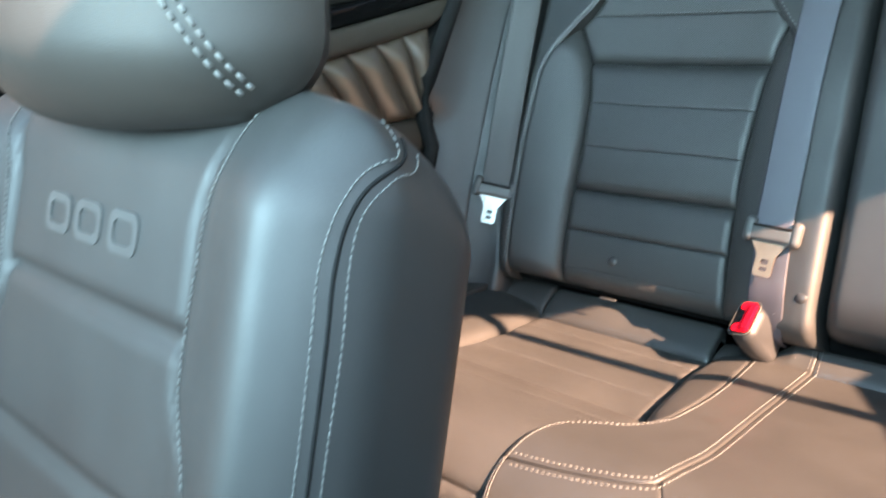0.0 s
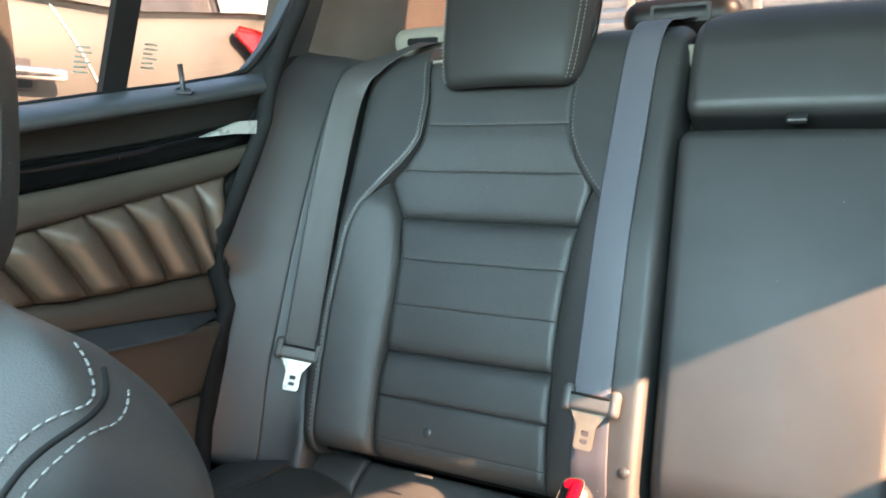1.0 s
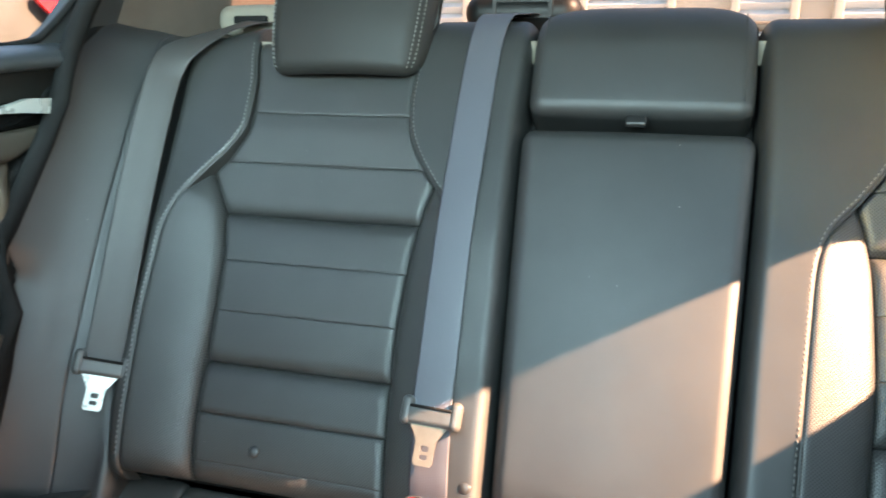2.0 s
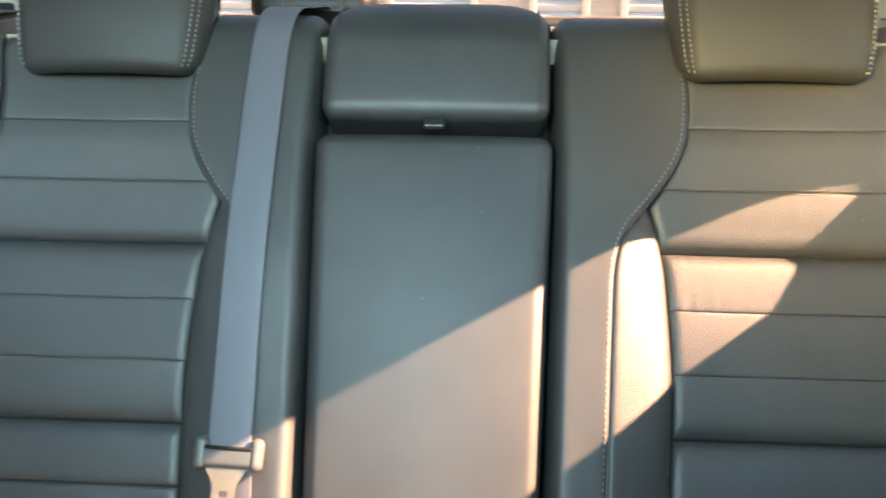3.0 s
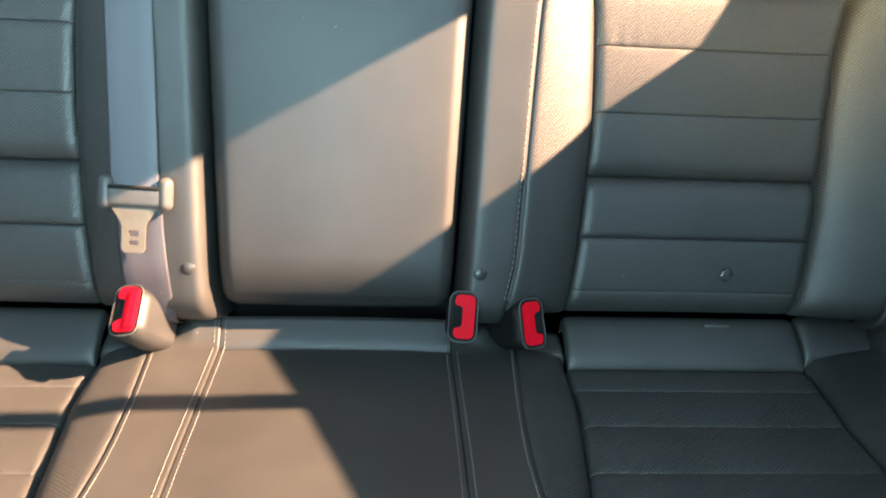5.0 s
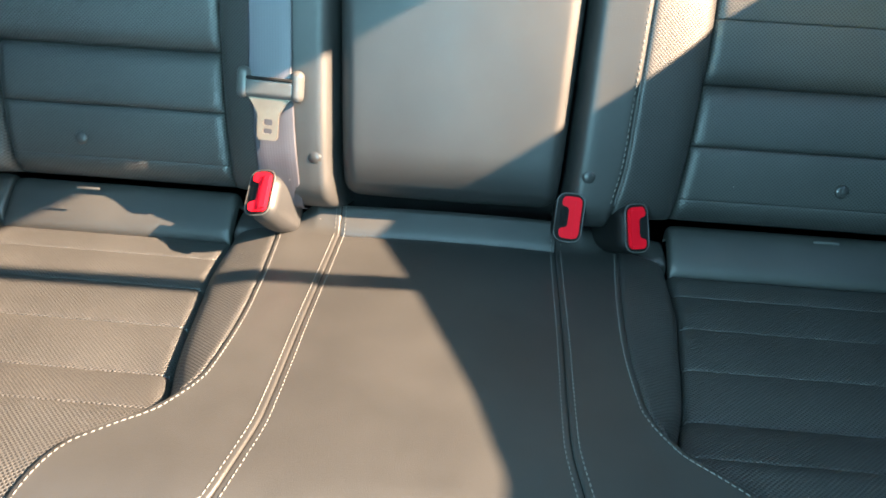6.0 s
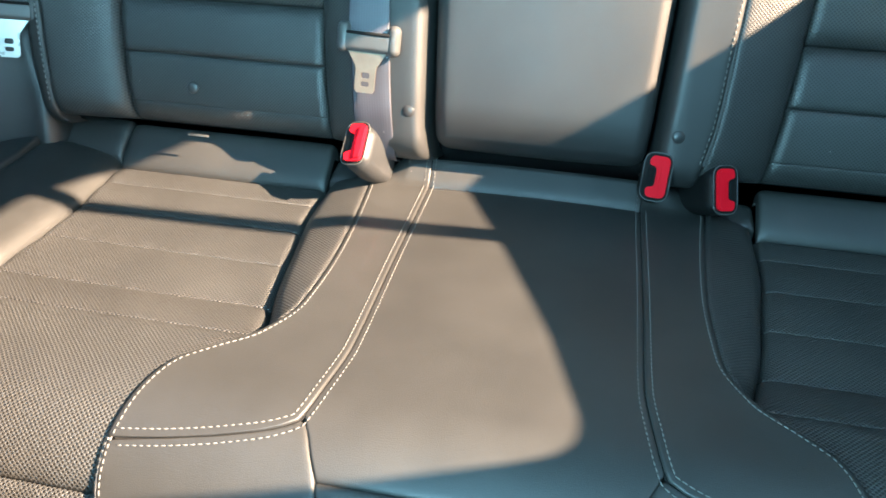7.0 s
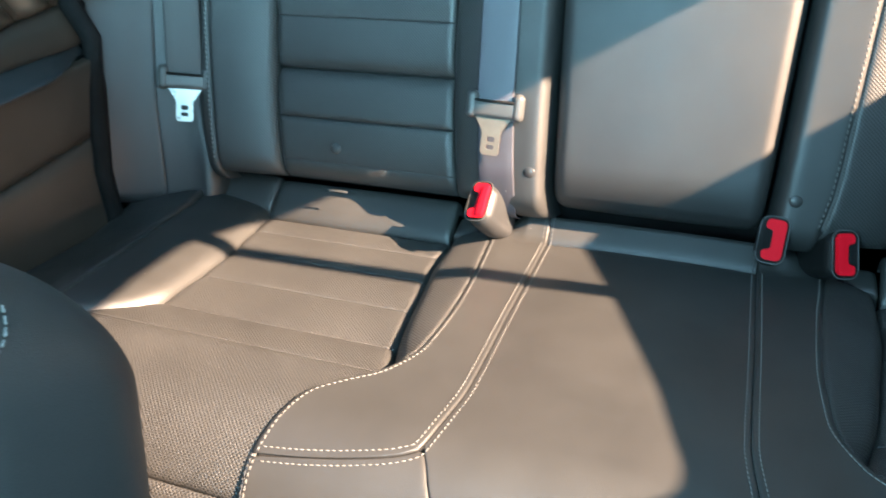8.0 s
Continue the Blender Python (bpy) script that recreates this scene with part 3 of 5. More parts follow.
def seatback(m, label):
    # core behind the cover
    seat = box_part("backrest", (0.50, 0.66, 0.06), 0.03, back_pose(m * 0.40, 0.335, -0.060), M_GAP, rear_bench, label, n=4)
    for a, b in zip(CREASES[:-1], CREASES[1:]):
        low, high = DEEP.get(a, (.004, .0009)), DEEP.get(b, (.004, .0009))

        def lift(u, s, a=a, b=b):
            mid = (u - 0.405) / 0.14
            lo_s = max([c for c in (.012, .166, .375) if c <= a + 1e-6])
            hi_s = min([c for c in (.166, .375, .66) if c >= b - 1e-6])
            swell = 0.0055 * np.sin(np.clip((s - lo_s) / (hi_s - lo_s), 0, 1) * math.pi)**0.7 + 0.0010 * np.sin(np.clip((s - a) / (b - a), 0, 1) * math.pi)
            pucker = 0.0003 * np.sin(u * 210 + 5 * np.sin(u * 33 + a * 50)) * np.sin(u * 19 + a * 90) * (np.exp(-(s - a) / .010) + np.exp(-(b - s) / .010))
            return 0.003 + swell + pucker - 0.004 * np.clip(1 - mid * mid, 0, 1) + 0.010 * np.clip((s - .40) / .1, 0, 1)
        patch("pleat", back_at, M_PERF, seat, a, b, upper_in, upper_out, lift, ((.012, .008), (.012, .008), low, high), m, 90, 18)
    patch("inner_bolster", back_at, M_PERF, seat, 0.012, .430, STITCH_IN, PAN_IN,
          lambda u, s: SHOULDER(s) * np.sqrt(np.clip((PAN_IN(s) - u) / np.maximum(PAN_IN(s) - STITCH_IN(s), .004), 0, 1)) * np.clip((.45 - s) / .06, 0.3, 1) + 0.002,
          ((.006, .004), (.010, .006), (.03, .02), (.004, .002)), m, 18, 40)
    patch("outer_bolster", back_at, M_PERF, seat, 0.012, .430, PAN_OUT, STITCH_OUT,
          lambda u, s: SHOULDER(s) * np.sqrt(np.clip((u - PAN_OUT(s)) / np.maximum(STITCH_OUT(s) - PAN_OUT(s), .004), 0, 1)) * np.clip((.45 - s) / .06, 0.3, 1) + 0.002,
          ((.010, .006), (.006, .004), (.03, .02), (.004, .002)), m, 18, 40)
    inboard = hermite((-0.02, .118), (0.02, .126), (.06, .1290), (.262, .1360), (.5, .1440), (.65, .1425), (.68, .145), (.70, .152))
    patch("inner_shoulder", back_at, M_LEATHER, seat, 0.0, .696, inboard, STITCH_IN,
          lambda u, s: SHOULDER(s) + 0.002 - 0.004 * np.clip((u - .155) / .04, 0, 1) * np.clip((.17 - s) / .04, 0, 1), ((.017, .040), (.007, .005), (.03, .03), (.060, .062)), m, 24, 60, skirt=0.03)
    patch("outer_shoulder", back_at, M_LEATHER, seat, 0.0, .700, STITCH_OUT, OUTER,
          lambda u, s: SHOULDER(s) + 0.002 - 0.07 * np.clip((s - .640 + .32 * np.clip(u - .556, 0, .12)) / .07, 0, 1)**2, ((.007, .005), (.017, .034), (.03, .03), (.052, .030)), m, 24, 70, skirt=0.03)
    # stitches beside the seam that swings round the panel
    s = np.linspace(0.03, 0.635, 200)
    rows = []
    for curve, d in ((STITCH_IN, -.0050), (STITCH_OUT, .0050)):
        uu, ss = beside(curve, s, d)
        rows.append(line_on(back_at, m * uu, ss, SHOULDER(ss) + 0.0016))
    sew(rows, seat, "pale grey seam stitching", 0.0066, 0.0046, 0.0008)
    for u_of in (STITCH_IN, STITCH_OUT):
        part("piping", tube_mesh("piping", back_at(m * u_of(s), s, SHOULDER(s) - 0.0035), 0.0022, 6), M_LEATHER, seat)
    fine = []
    for c in (.235, .306, .448, .523):
        u = np.linspace(float(upper_in(np.array(c))) + .012, float(upper_out(np.array(c))) - .012, 60)
        fine.append(line_on(back_at, m * u, np.full_like(u, c + .0022), np.full_like(u, 0.0028 + (0.008 if c > .4 else 0.0))))
    sew(fine, seat, "dark grey tuck stitching", 0.0045, 0.0030, 0.0004, M_GREY_PLASTIC)
    for u, c, h in ((0.434, 0.060, 0.006), (0.151, 0.060, 0.036)):
        dome = bmesh.new()
        bmesh.ops.create_uvsphere(dome, u_segments=16, v_segments=8, radius=0.0080, matrix=back_pose(m * u, c, h - 0.0008) @ Matrix.Diagonal((1, 1, 0.42, 1)))
        part("stud", dome, M_STUD, seat, "domed black press stud")
    box_part("anchor_bar", (0.028, 0.003, 0.002), 0.0009, back_pose(m * 0.425, 0.002, 0.010), M_GREY_PLASTIC, seat, "grey steel child seat anchor", n=2)
    return seat


seatback(-1, "charcoal leather rear backrest with perforated pleats, in shade")
seatback(1, "charcoal leather rear backrest with perforated pleats, partly sunlit")

# fold-down armrest between them
def arm_shape(p):
    low = max(-0.195 - p[1], 0) / 0.05
    return (p[0] * (0.985 + 0.075 * p[1] / 0.245), p[1], p[2] - 0.020 * low * low * (p[2] > 0))


arm = box_part("armrest", (0.266, 0.490, 0.09), 0.018, back_pose(0, 0.262, -0.012), M_LEATHER, rear_bench, "smooth charcoal leather armrest folded up", n=22, crown=(0.002, 0.003, 0.007), fine=5, taper=arm_shape)
box_part("pull_tab", (0.026, 0.015, 0.010), 0.004, back_pose(0, 0.518, 0.030) @ pose(0, 0, 0, -10), M_TAB, arm, "glossy dark pull tab", n=3)
s_edge = np.linspace(0.085, 0.475, 80)
for m in (-1, 1):
    part("edge_seam", tube_mesh("edge_seam", back_at(m * (0.1235 + 0.040 * (s_edge - 0.262)), s_edge, 0.0275 + 0 * s_edge), 0.0012, 6), M_LEATHER, arm)
# black boxes added behind armrest and pillow to keep their gaps dark
box_part("well", (0.34, 0.72, 0.03), 0.01, back_pose(0, 0.34, -0.085), M_GAP, arm, "black filler for the shaded gap", n=2)

box_part("upper_filler", (0.29, 0.20, 0.03), 0.01, back_pose(0, 0.602, -0.056), M_GAP, arm, "black filler for the shaded gap", n=2)

# middle headrest pillow
mid_rest = thing("centre_headrest", "low charcoal leather headrest above the folded armrest", "headrest")


def pillow_shape(p):
    x, s, h = p
    k = s / 0.0975
    s2 = s - 0.030 * (abs(x) / 0.136)**6 * max(k, 0)**2
    return (x * (1 - 0.02 * max(k, 0)), s2 - 0.010 * max(h / 0.05, 0) * max(k, 0)**3, h * (1 - 0.25 * max(k, 0)) - 0.048 * max(k, 0)**2.4)


box_part("cushion", (0.272, 0.195, 0.10), 0.018, back_pose(0, 0.6245, -0.014), M_LEATHER, mid_rest, n=20, crown=(0.003, 0.003, 0.004), taper=pillow_shape, fine=5)
for m in (-1, 1):
    s = np.linspace(0.545, 0.675, 40)
    k = np.clip((s - 0.6245) / 0.0975, 0, 1)
    part("side_seam", tube_mesh("side_seam", back_at(m * 0.1235 + 0 * s, s, 0.0350 - 0.0125 * k - 0.048 * k**2.4), 0.0012, 6), M_LEATHER, mid_rest)


def headrest(x, label):
    rest = thing("rear_headrest", label, "headrest", "rear headrests")

    def shape(p):
        a, s, h = p
        k = (s + 0.1275) / 0.255
        s = s + max(1 - k, 0)**5 * max(0.045 - h, 0) * 0.75
        return (a * (0.87 + 0.22 * k - 0.10 * k * k), s, h + 0.006 - 0.014 * (a / 0.13)**2 * (h > 0) - 0.010 * max(0.35 - k, 0)**2 / 0.12 * (h > 0))
    m = back_pose(x, 0.690, 0.028) @ pose(0, 0, 0, 8)
    cover = box_part("cover", (0.256, 0.255, 0.088), 0.030, m, M_PERF_PLAIN, rest, n=24, crown=(0.002, 0.001, 0.006), taper=shape, fine=5)
    curves = []
    for sg in (-1, 1):
        for off in (0.0, 0.0075):
            guess = [m @ Vector((sg * (0.104 + off + 0.014 * k), -0.115 + 0.23 * k, 0.038 - 0.8 * off)) for k in (0, 0.25, 0.5, 0.75, 1)]
            curves.append(on_mesh(cover, guess, 0.0003, 70))
    sew(curves, rest, "pale double-row stitching", 0.0062, 0.0044, 0.0008)
    for a in (-0.05, 0.05):
        part("post", tube_mesh("post", [m @ Vector((a, -0.06, -0.045)), m @ Vector((a, -0.16, -0.06))], 0.006, 10), M_STEEL, rest, "steel post")
    return rest


headrest(-0.402, "grey leather rear headrest with double white stitching, in shade")
headrest(0.400, "grey leather rear headrest with double white stitching, warmly lit")

# corner wings between the backrest and the door
EDGE_H = hermite((-0.02, .115), (.1, .12), (.2, .125), (.245, .135), (.262, .160), (.35, .166), (.45, .165), (.53, .150), (.60, .115), (.66, .075))


BASE_H = hermite((-0.05, .106), (-0.02, .108), (.15, .128), (.35, .150), (.50, .142), (.60, .105), (.66, .075))
WING_IN = hermite((-0.02, .622), (.04, .628), (.1, .640), (.2, .650), (.5, .664), (.68, .668))
WING_SEAM = hermite((-0.02, .690), (.12, .699), (.66, .702))


def wing(m, top):
    w = thing("corner_bolster", "charcoal leather side bolster between backrest and door", "bolster", "corner bolsters")

    def lift(u, s):
        k = np.clip((u - 0.640) / (0.765 - 0.640), 0, 1)
        rim = np.clip((u - 0.725) / 0.040, 0, 1)
        return 0.020 + (BASE_H(s) - 0.020) * k**1.5 + (EDGE_H(s) - BASE_H(s)) * rim * rim * (3 - 2 * rim)
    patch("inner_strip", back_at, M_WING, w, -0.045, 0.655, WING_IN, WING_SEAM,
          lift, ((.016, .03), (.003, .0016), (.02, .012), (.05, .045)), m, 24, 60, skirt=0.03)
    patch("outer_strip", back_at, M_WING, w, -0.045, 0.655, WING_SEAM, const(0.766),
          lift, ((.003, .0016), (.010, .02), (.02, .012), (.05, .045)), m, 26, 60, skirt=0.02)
    # black box added so that the gap beside the backrest stays in shade
    box_part("backing", (0.15, 0.69, 0.03), 0.008, back_pose(m * 0.655, 0.335, -0.050), M_GAP, w, "black backing", n=2)
    # black tube in place of the shade between bolster and door
    part("gap_tube", tube_mesh("gap_tube", back_at(m * 0.769 + np.zeros(60), np.linspace(-0.045, top, 60), EDGE_H(np.linspace(-0.045, top, 60)) - 0.006), 0.011), M_RUBBER, w, "black tube standing for the shaded door gap")
    u = np.linspace(0.700, 0.757, 30)
    sew([line_on(back_at, m * u, np.full_like(u, c), lift(u, 0.59) - 0.003) for c in (0.580, 0.588)], w, "grey cross stitching", 0.006, 0.0043, 0.0006, M_GREY_PLASTIC)
    return w


wing(-1, 0.62)
wing(1, 0.525)

# ---- rear seat cushion ----
S_SEAM = hermite((-0.06, .204), (0, .20), (.137, .187), (.22, .183), (.291, .186), (.34, .206), (.368, .236), (.390, .257), (.42, .268), (.442, .2725), (.471, .275), (.488, .274), (.53, .264), (.75, .25))
C_IN = hermite((-0.06, .258), (.02, .255), (.1, .252), (.168, .242), (.25, .229), (.338, .2055))
C_OUT = hermite((-0.06, .542), (.03, .540), (.168, .524), (.26, .524), (.30, .538), (.335, .575), (.37, .606), (.41, .622), (.50, .628), (.75, .63))
O_SEAM = hermite((-0.06, .652), (.142, .630), (.244, .621), (.33, .616), (.41, .624), (.50, .630), (.75, .632))
DOUBLE = hermite((-0.08, .136), (.028, .1255), (.2, .1235), (.34, .1210), (.39, .1260), (.4277, .134), (.4375, .150), (.448, .186), (.4565, .228), (.4625, .272))
F_SEAM = hermite((.4277, .134), (.431, .129), (.45, .119), (.4705, .109), (.52, .100), (.75, .095))
END = 0.72


def panel_in(q):
    return np.where(q < .338, C_IN(q), S_SEAM(q))


def centre_half(q):
    return np.where(q < .4277, DOUBLE(q), F_SEAM(q))


def front_cap(q):
    return np.where(q < .4625, DOUBLE(q), S_SEAM(q))


bench = box_part("cushion", (1.40, 0.44, 0.26), 0.04, pose(0, -0.235, 0.152), M_GAP, rear_bench, "charcoal leather bench cushion with white double stitching", n=4)


def roll_lift(u, q):
    return 0.037 * np.clip((0.018 - q) / 0.042, 0, 1)**0.85


def tail_lift(q):
    """The middle of the cushion turns up towards the gap under the armrest."""
    return 0.027 * np.clip((0.022 - q) / 0.026, 0, 1)**0.9 - 0.9 * np.clip(-0.004 - q, 0, 0.03)


for m in (-1, 1):
    CUTS = [0.018, .065, .130, .202, .277, .338, .502, END]
    for a, b in zip(CUTS[:-1], CUTS[1:]):
        deep = {.018: (.012, .007), .277: (.012, .0035), .502: (.010, .005)}
        lowe, highe = deep.get(a, (.005, .0012)), deep.get(b, (.005, .0012))

        def lift(u, q, a=a, b=b):
            pucker = 0.0003 * np.sin(u * 230 + 3 * np.sin(u * 47 + a * 60)) * (np.exp(-(q - a) / .012) + np.exp(-(b - q) / .012))
            return -0.010 + pucker + 0.0018 * np.sin(np.clip((q - a) / (b - a), 0, 1) * math.pi) + 0.018 * np.clip((q - .27) / .08, 0, 1)
        side = (.012, .009) if b < .34 else (.004, .002)
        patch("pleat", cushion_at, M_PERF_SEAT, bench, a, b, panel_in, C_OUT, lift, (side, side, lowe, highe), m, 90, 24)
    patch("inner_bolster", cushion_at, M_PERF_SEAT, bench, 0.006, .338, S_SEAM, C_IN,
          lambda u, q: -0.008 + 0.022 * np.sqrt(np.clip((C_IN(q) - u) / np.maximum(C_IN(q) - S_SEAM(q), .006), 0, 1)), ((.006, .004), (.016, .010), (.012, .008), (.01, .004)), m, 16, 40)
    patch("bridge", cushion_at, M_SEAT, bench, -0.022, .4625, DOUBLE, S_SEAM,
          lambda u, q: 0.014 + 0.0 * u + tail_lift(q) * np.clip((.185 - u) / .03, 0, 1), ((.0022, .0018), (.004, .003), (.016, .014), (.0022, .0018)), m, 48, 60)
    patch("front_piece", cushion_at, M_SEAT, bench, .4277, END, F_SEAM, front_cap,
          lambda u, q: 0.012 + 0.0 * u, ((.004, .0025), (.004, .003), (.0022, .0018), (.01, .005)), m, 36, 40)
    patch("outer_bolster", cushion_at, M_SEAT, bench, 0.0, .41, C_OUT, O_SEAM,
          lambda u, q: -0.008 + 0.026 * np.sqrt(np.clip((u - C_OUT(q)) / np.maximum(O_SEAM(q) - C_OUT(q), .006), 0, 1)), ((.016, .010), (.006, .004), (.02, .012), (.01, .004)), m, 18, 40)
    patch("outer_side", cushion_at, M_SEAT, bench, -0.035, END, O_SEAM, const(0.756),
          lambda u, q: 0.018 - 0.25 * np.clip(u - .64, 0, 1) * np.clip(q / .16, 0, 1) + 0.010 * np.clip((.16 - q) / .16, 0, 1), ((.006, .004), (.03, .03), (.02, .010), (.01, .005)), m, 24, 60, skirt=0.05)
    patch("rear_roll", cushion_at, M_SEAT, bench, -0.040, 0.018, const(0.260), const(0.540), lambda u, q: roll_lift(u, q) - 0.006,
          ((.010, .006), (.010, .006), (.014, .012), (.008, .004)), m, 26, 14)
    patch("corner_roll", cushion_at, M_SEAT, bench, -0.040, 0.012, const(0.542), const(0.650), lambda u, q: roll_lift(u, q) - 0.002,
          ((.010, .006), (.010, .006), (.014, .012), (.008, .004)), m, 16, 12)
    patch("buckle_well", cushion_at, M_SEAT, bench, -0.040, 0.006, const(0.132), const(0.258), lambda u, q: roll_lift(u, q) * 0.35 - 0.004,
          ((.010, .006), (.010, .006), (.014, .012), (.008, .004)), m, 16, 12)
    rows = []
    q = np.linspace(-0.012, 0.462, 270)
    qs = np.linspace(0.0, 0.62, 260)
    for curve, along, d, hh in ((DOUBLE, q, .0055, .0142 + tail_lift(q)), (DOUBLE, q, -.0055, .0120 + tail_lift(q)), (S_SEAM, qs, -.0055, .0142)):
        uu, qq = beside(curve, along, d)
        if d == -.0055:
            hh = hh + 0.0004 * np.clip((along - .40) / .03, 0, 1)
        rows.append(line_on(cushion_at, m * uu, qq, hh + 0 * qq))
    qq = np.linspace(-0.012, 0.462, 150)
    part("seam_line", tube_mesh("seam_line", cushion_at(m * DOUBLE(qq), qq, 0.0102 + tail_lift(qq)), 0.0012, 8), M_GAP, bench, "dark seam line")
    qq = np.linspace(0.0, 0.64, 150)
    part("piping", tube_mesh("piping", cushion_at(m * S_SEAM(qq), qq, 0.0095 + 0 * qq), 0.0020, 8), M_SEAT, bench)
    sew(rows, bench, "white double-row seam stitching", 0.0056, 0.0044, 0.00055)
    rows = [line_on(cushion_at, m * (O_SEAM(q) - .005), q, 0.0165 + 0 * q)]
    sew(rows, bench, "pale edge stitching", 0.0064, 0.0046, 0.0007)
    fine = []
    for c in (.065, .130, .202, .277, .338):
        u = np.linspace(float(panel_in(np.array(c))) + .012, float(C_OUT(np.array(c))) - .012, 60)
        fine.append(line_on(cushion_at, m * u, np.full_like(u, c + .0030), np.full_like(u, -0.0115 + (0.018 * max(c - .27, 0) / .08))))
    sew(fine, bench, "grey tuck stitching", 0.0045, 0.0030, 0.00045, M_GREY_PLASTIC)
for name, a, b, e0, e1 in (("centre_panel", 0.021, .468, (.010, .006), (.007, .004)), ("centre_front", .468, END, (.007, .004), (.01, .005))):
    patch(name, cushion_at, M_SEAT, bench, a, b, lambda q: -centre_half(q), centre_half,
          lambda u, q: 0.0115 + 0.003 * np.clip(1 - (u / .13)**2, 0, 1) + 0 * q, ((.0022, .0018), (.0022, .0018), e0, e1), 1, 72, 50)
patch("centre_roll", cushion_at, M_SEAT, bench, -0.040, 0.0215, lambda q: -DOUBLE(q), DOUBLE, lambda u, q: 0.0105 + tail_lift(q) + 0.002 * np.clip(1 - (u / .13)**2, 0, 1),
      ((.0022, .0018), (.0022, .0018), (.018, .022), (.006, .005)), 1, 60, 26)

# ---- seat belts ----


def strap(name, pts, width, material, parent, sideways=(1, 0, 0), n=80, thick=0.0013):
    pts = np.array(pts, float)
    run = np.concatenate([[0], np.cumsum(np.linalg.norm(np.diff(pts[:, :3], axis=0), axis=1))])
    cv = [hermite(*zip(run, pts[:, k])) for k in range(3)]
    t = np.linspace(0, run[-1], n)
    mid = np.stack([c(t) for c in cv], -1)
    tan = np.gradient(mid, axis=0)
    tan /= np.linalg.norm(tan, axis=1, keepdims=True)
    side = np.array(sideways, float)
    side = side if side.ndim == 2 else np.tile(side, (n, 1))
    side = side - tan * (side * tan).sum(1, keepdims=True)
    side /= np.linalg.norm(side, axis=1, keepdims=True)
    nor = np.cross(side, tan)
    across = np.array([-0.5, -0.46, -0.2, 0, 0.2, 0.46, 0.5])
    prof = np.array([0.0, 0.5, 0.5, 0.5, 0.5, 0.5, 0.0])
    ring = np.concatenate([across, across[-2:0:-1]])
    rise = np.concatenate([prof, -prof[-2:0:-1]])
    v = mid[:, None, :] + side[:, None, :] * (ring * width)[None, :, None] + nor[:, None, :] * (rise * thick)[None, :, None]
    uv = np.stack(np.broadcast_arrays((ring * width)[None, :], t[:, None]), -1)
    k = len(ring)
    faces = [(i * k + j, i * k + (j + 1) % k, (i + 1) * k + (j + 1) % k, (i + 1) * k + j) for i in range(n - 1) for j in range(k)]
    return part(name, mesh_from(name, v.reshape(-1, 3), faces, uv.reshape(-1, 2)), material, parent)


def tongue(parent, m, metal=M_STEEL, look_of="dull steel tongue plate"):
    """Plastic slide with a steel tongue, hanging on the webbing; local y up the belt, z to the front."""
    verts, faces = [], []
    for size, r, off in (((0.060, 0.023, 0.014), 0.0065, (0, 0, 0)), ((0.015, 0.034, 0.016), 0.0072, (-0.0290, 0.004, 0)), ((0.015, 0.034, 0.016), 0.0072, (0.0290, 0.004, 0))):
        v, f = round_box(size, r, n=4, fine=4)
        faces += [tuple(i + len(verts) for i in q) for q in f]
        verts += [m @ (Vector(p) + Vector(off)) for p in v]
    slide = part("slide", mesh_from("slide", verts, faces), M_GREY_PLASTIC, parent, "grey plastic belt slide")
    box_part("slot", (0.050, 0.0035, 0.004), 0.0015, m @ pose(0, 0.0095, 0.0062), M_GAP, parent, "dark webbing slot", n=1)
    loop = [(-0.023, -0.010), (-0.020, -0.014), (-0.0125, -0.026), (-0.0115, -0.030), (-0.0115, -0.052), (-0.009, -0.0555), (0.009, -0.0555),
            (0.0115, -0.052), (0.0115, -0.030), (0.0125, -0.026), (0.020, -0.014), (0.023, -0.010)]
    hole1 = [(-0.005, -0.033), (0.005, -0.033), (0.005, -0.0395), (-0.005, -0.0395)]
    hole2 = [(-0.005, -0.043), (0.005, -0.043), (0.005, -0.0485), (-0.005, -0.0485)]
    slab("tongue_plate", loop, [rounded(hole1, 0.002, 2), rounded(hole2, 0.002, 2)], lambda a, b, d: tuple(m @ Vector((a, b, 0.001 + d))), 0.0028, metal, parent, look_of)
    return slide


def back_list(*rows):
    return [tuple(back_at(x, s, h)) for x, s, h in rows]


# middle belt out of its housing on the shelf
belt = thing("middle_seat_belt", "blue-grey lap and shoulder belt hanging down the backrest", "seat belt", "rear seat belts")
strap("webbing", [(-0.172, 0.40, 1.002), (-0.180, 0.345, 1.000), *back_list((-0.190, .704, -.022), (-0.198, .688, .002), (-0.203, .660, .019), (-0.206, .60, .027), (-0.206, .40, .040), (-0.200, .16, .046), (-0.199, .13, .048))],
      0.047, M_BELT_BLUE, belt)
strap("lower_webbing", back_list((-0.199, .135, .041), (-0.196, .09, .040), (-0.192, .05, .039), (-0.190, .02, .030), (-0.189, .004, .022), (-0.188, -.006, -.008)), 0.046, M_BELT_SHADED, belt, n=24)
tongue(belt, back_pose(-0.1985, .132, .048) @ pose(0, 0, 0, 0, 0, -2))
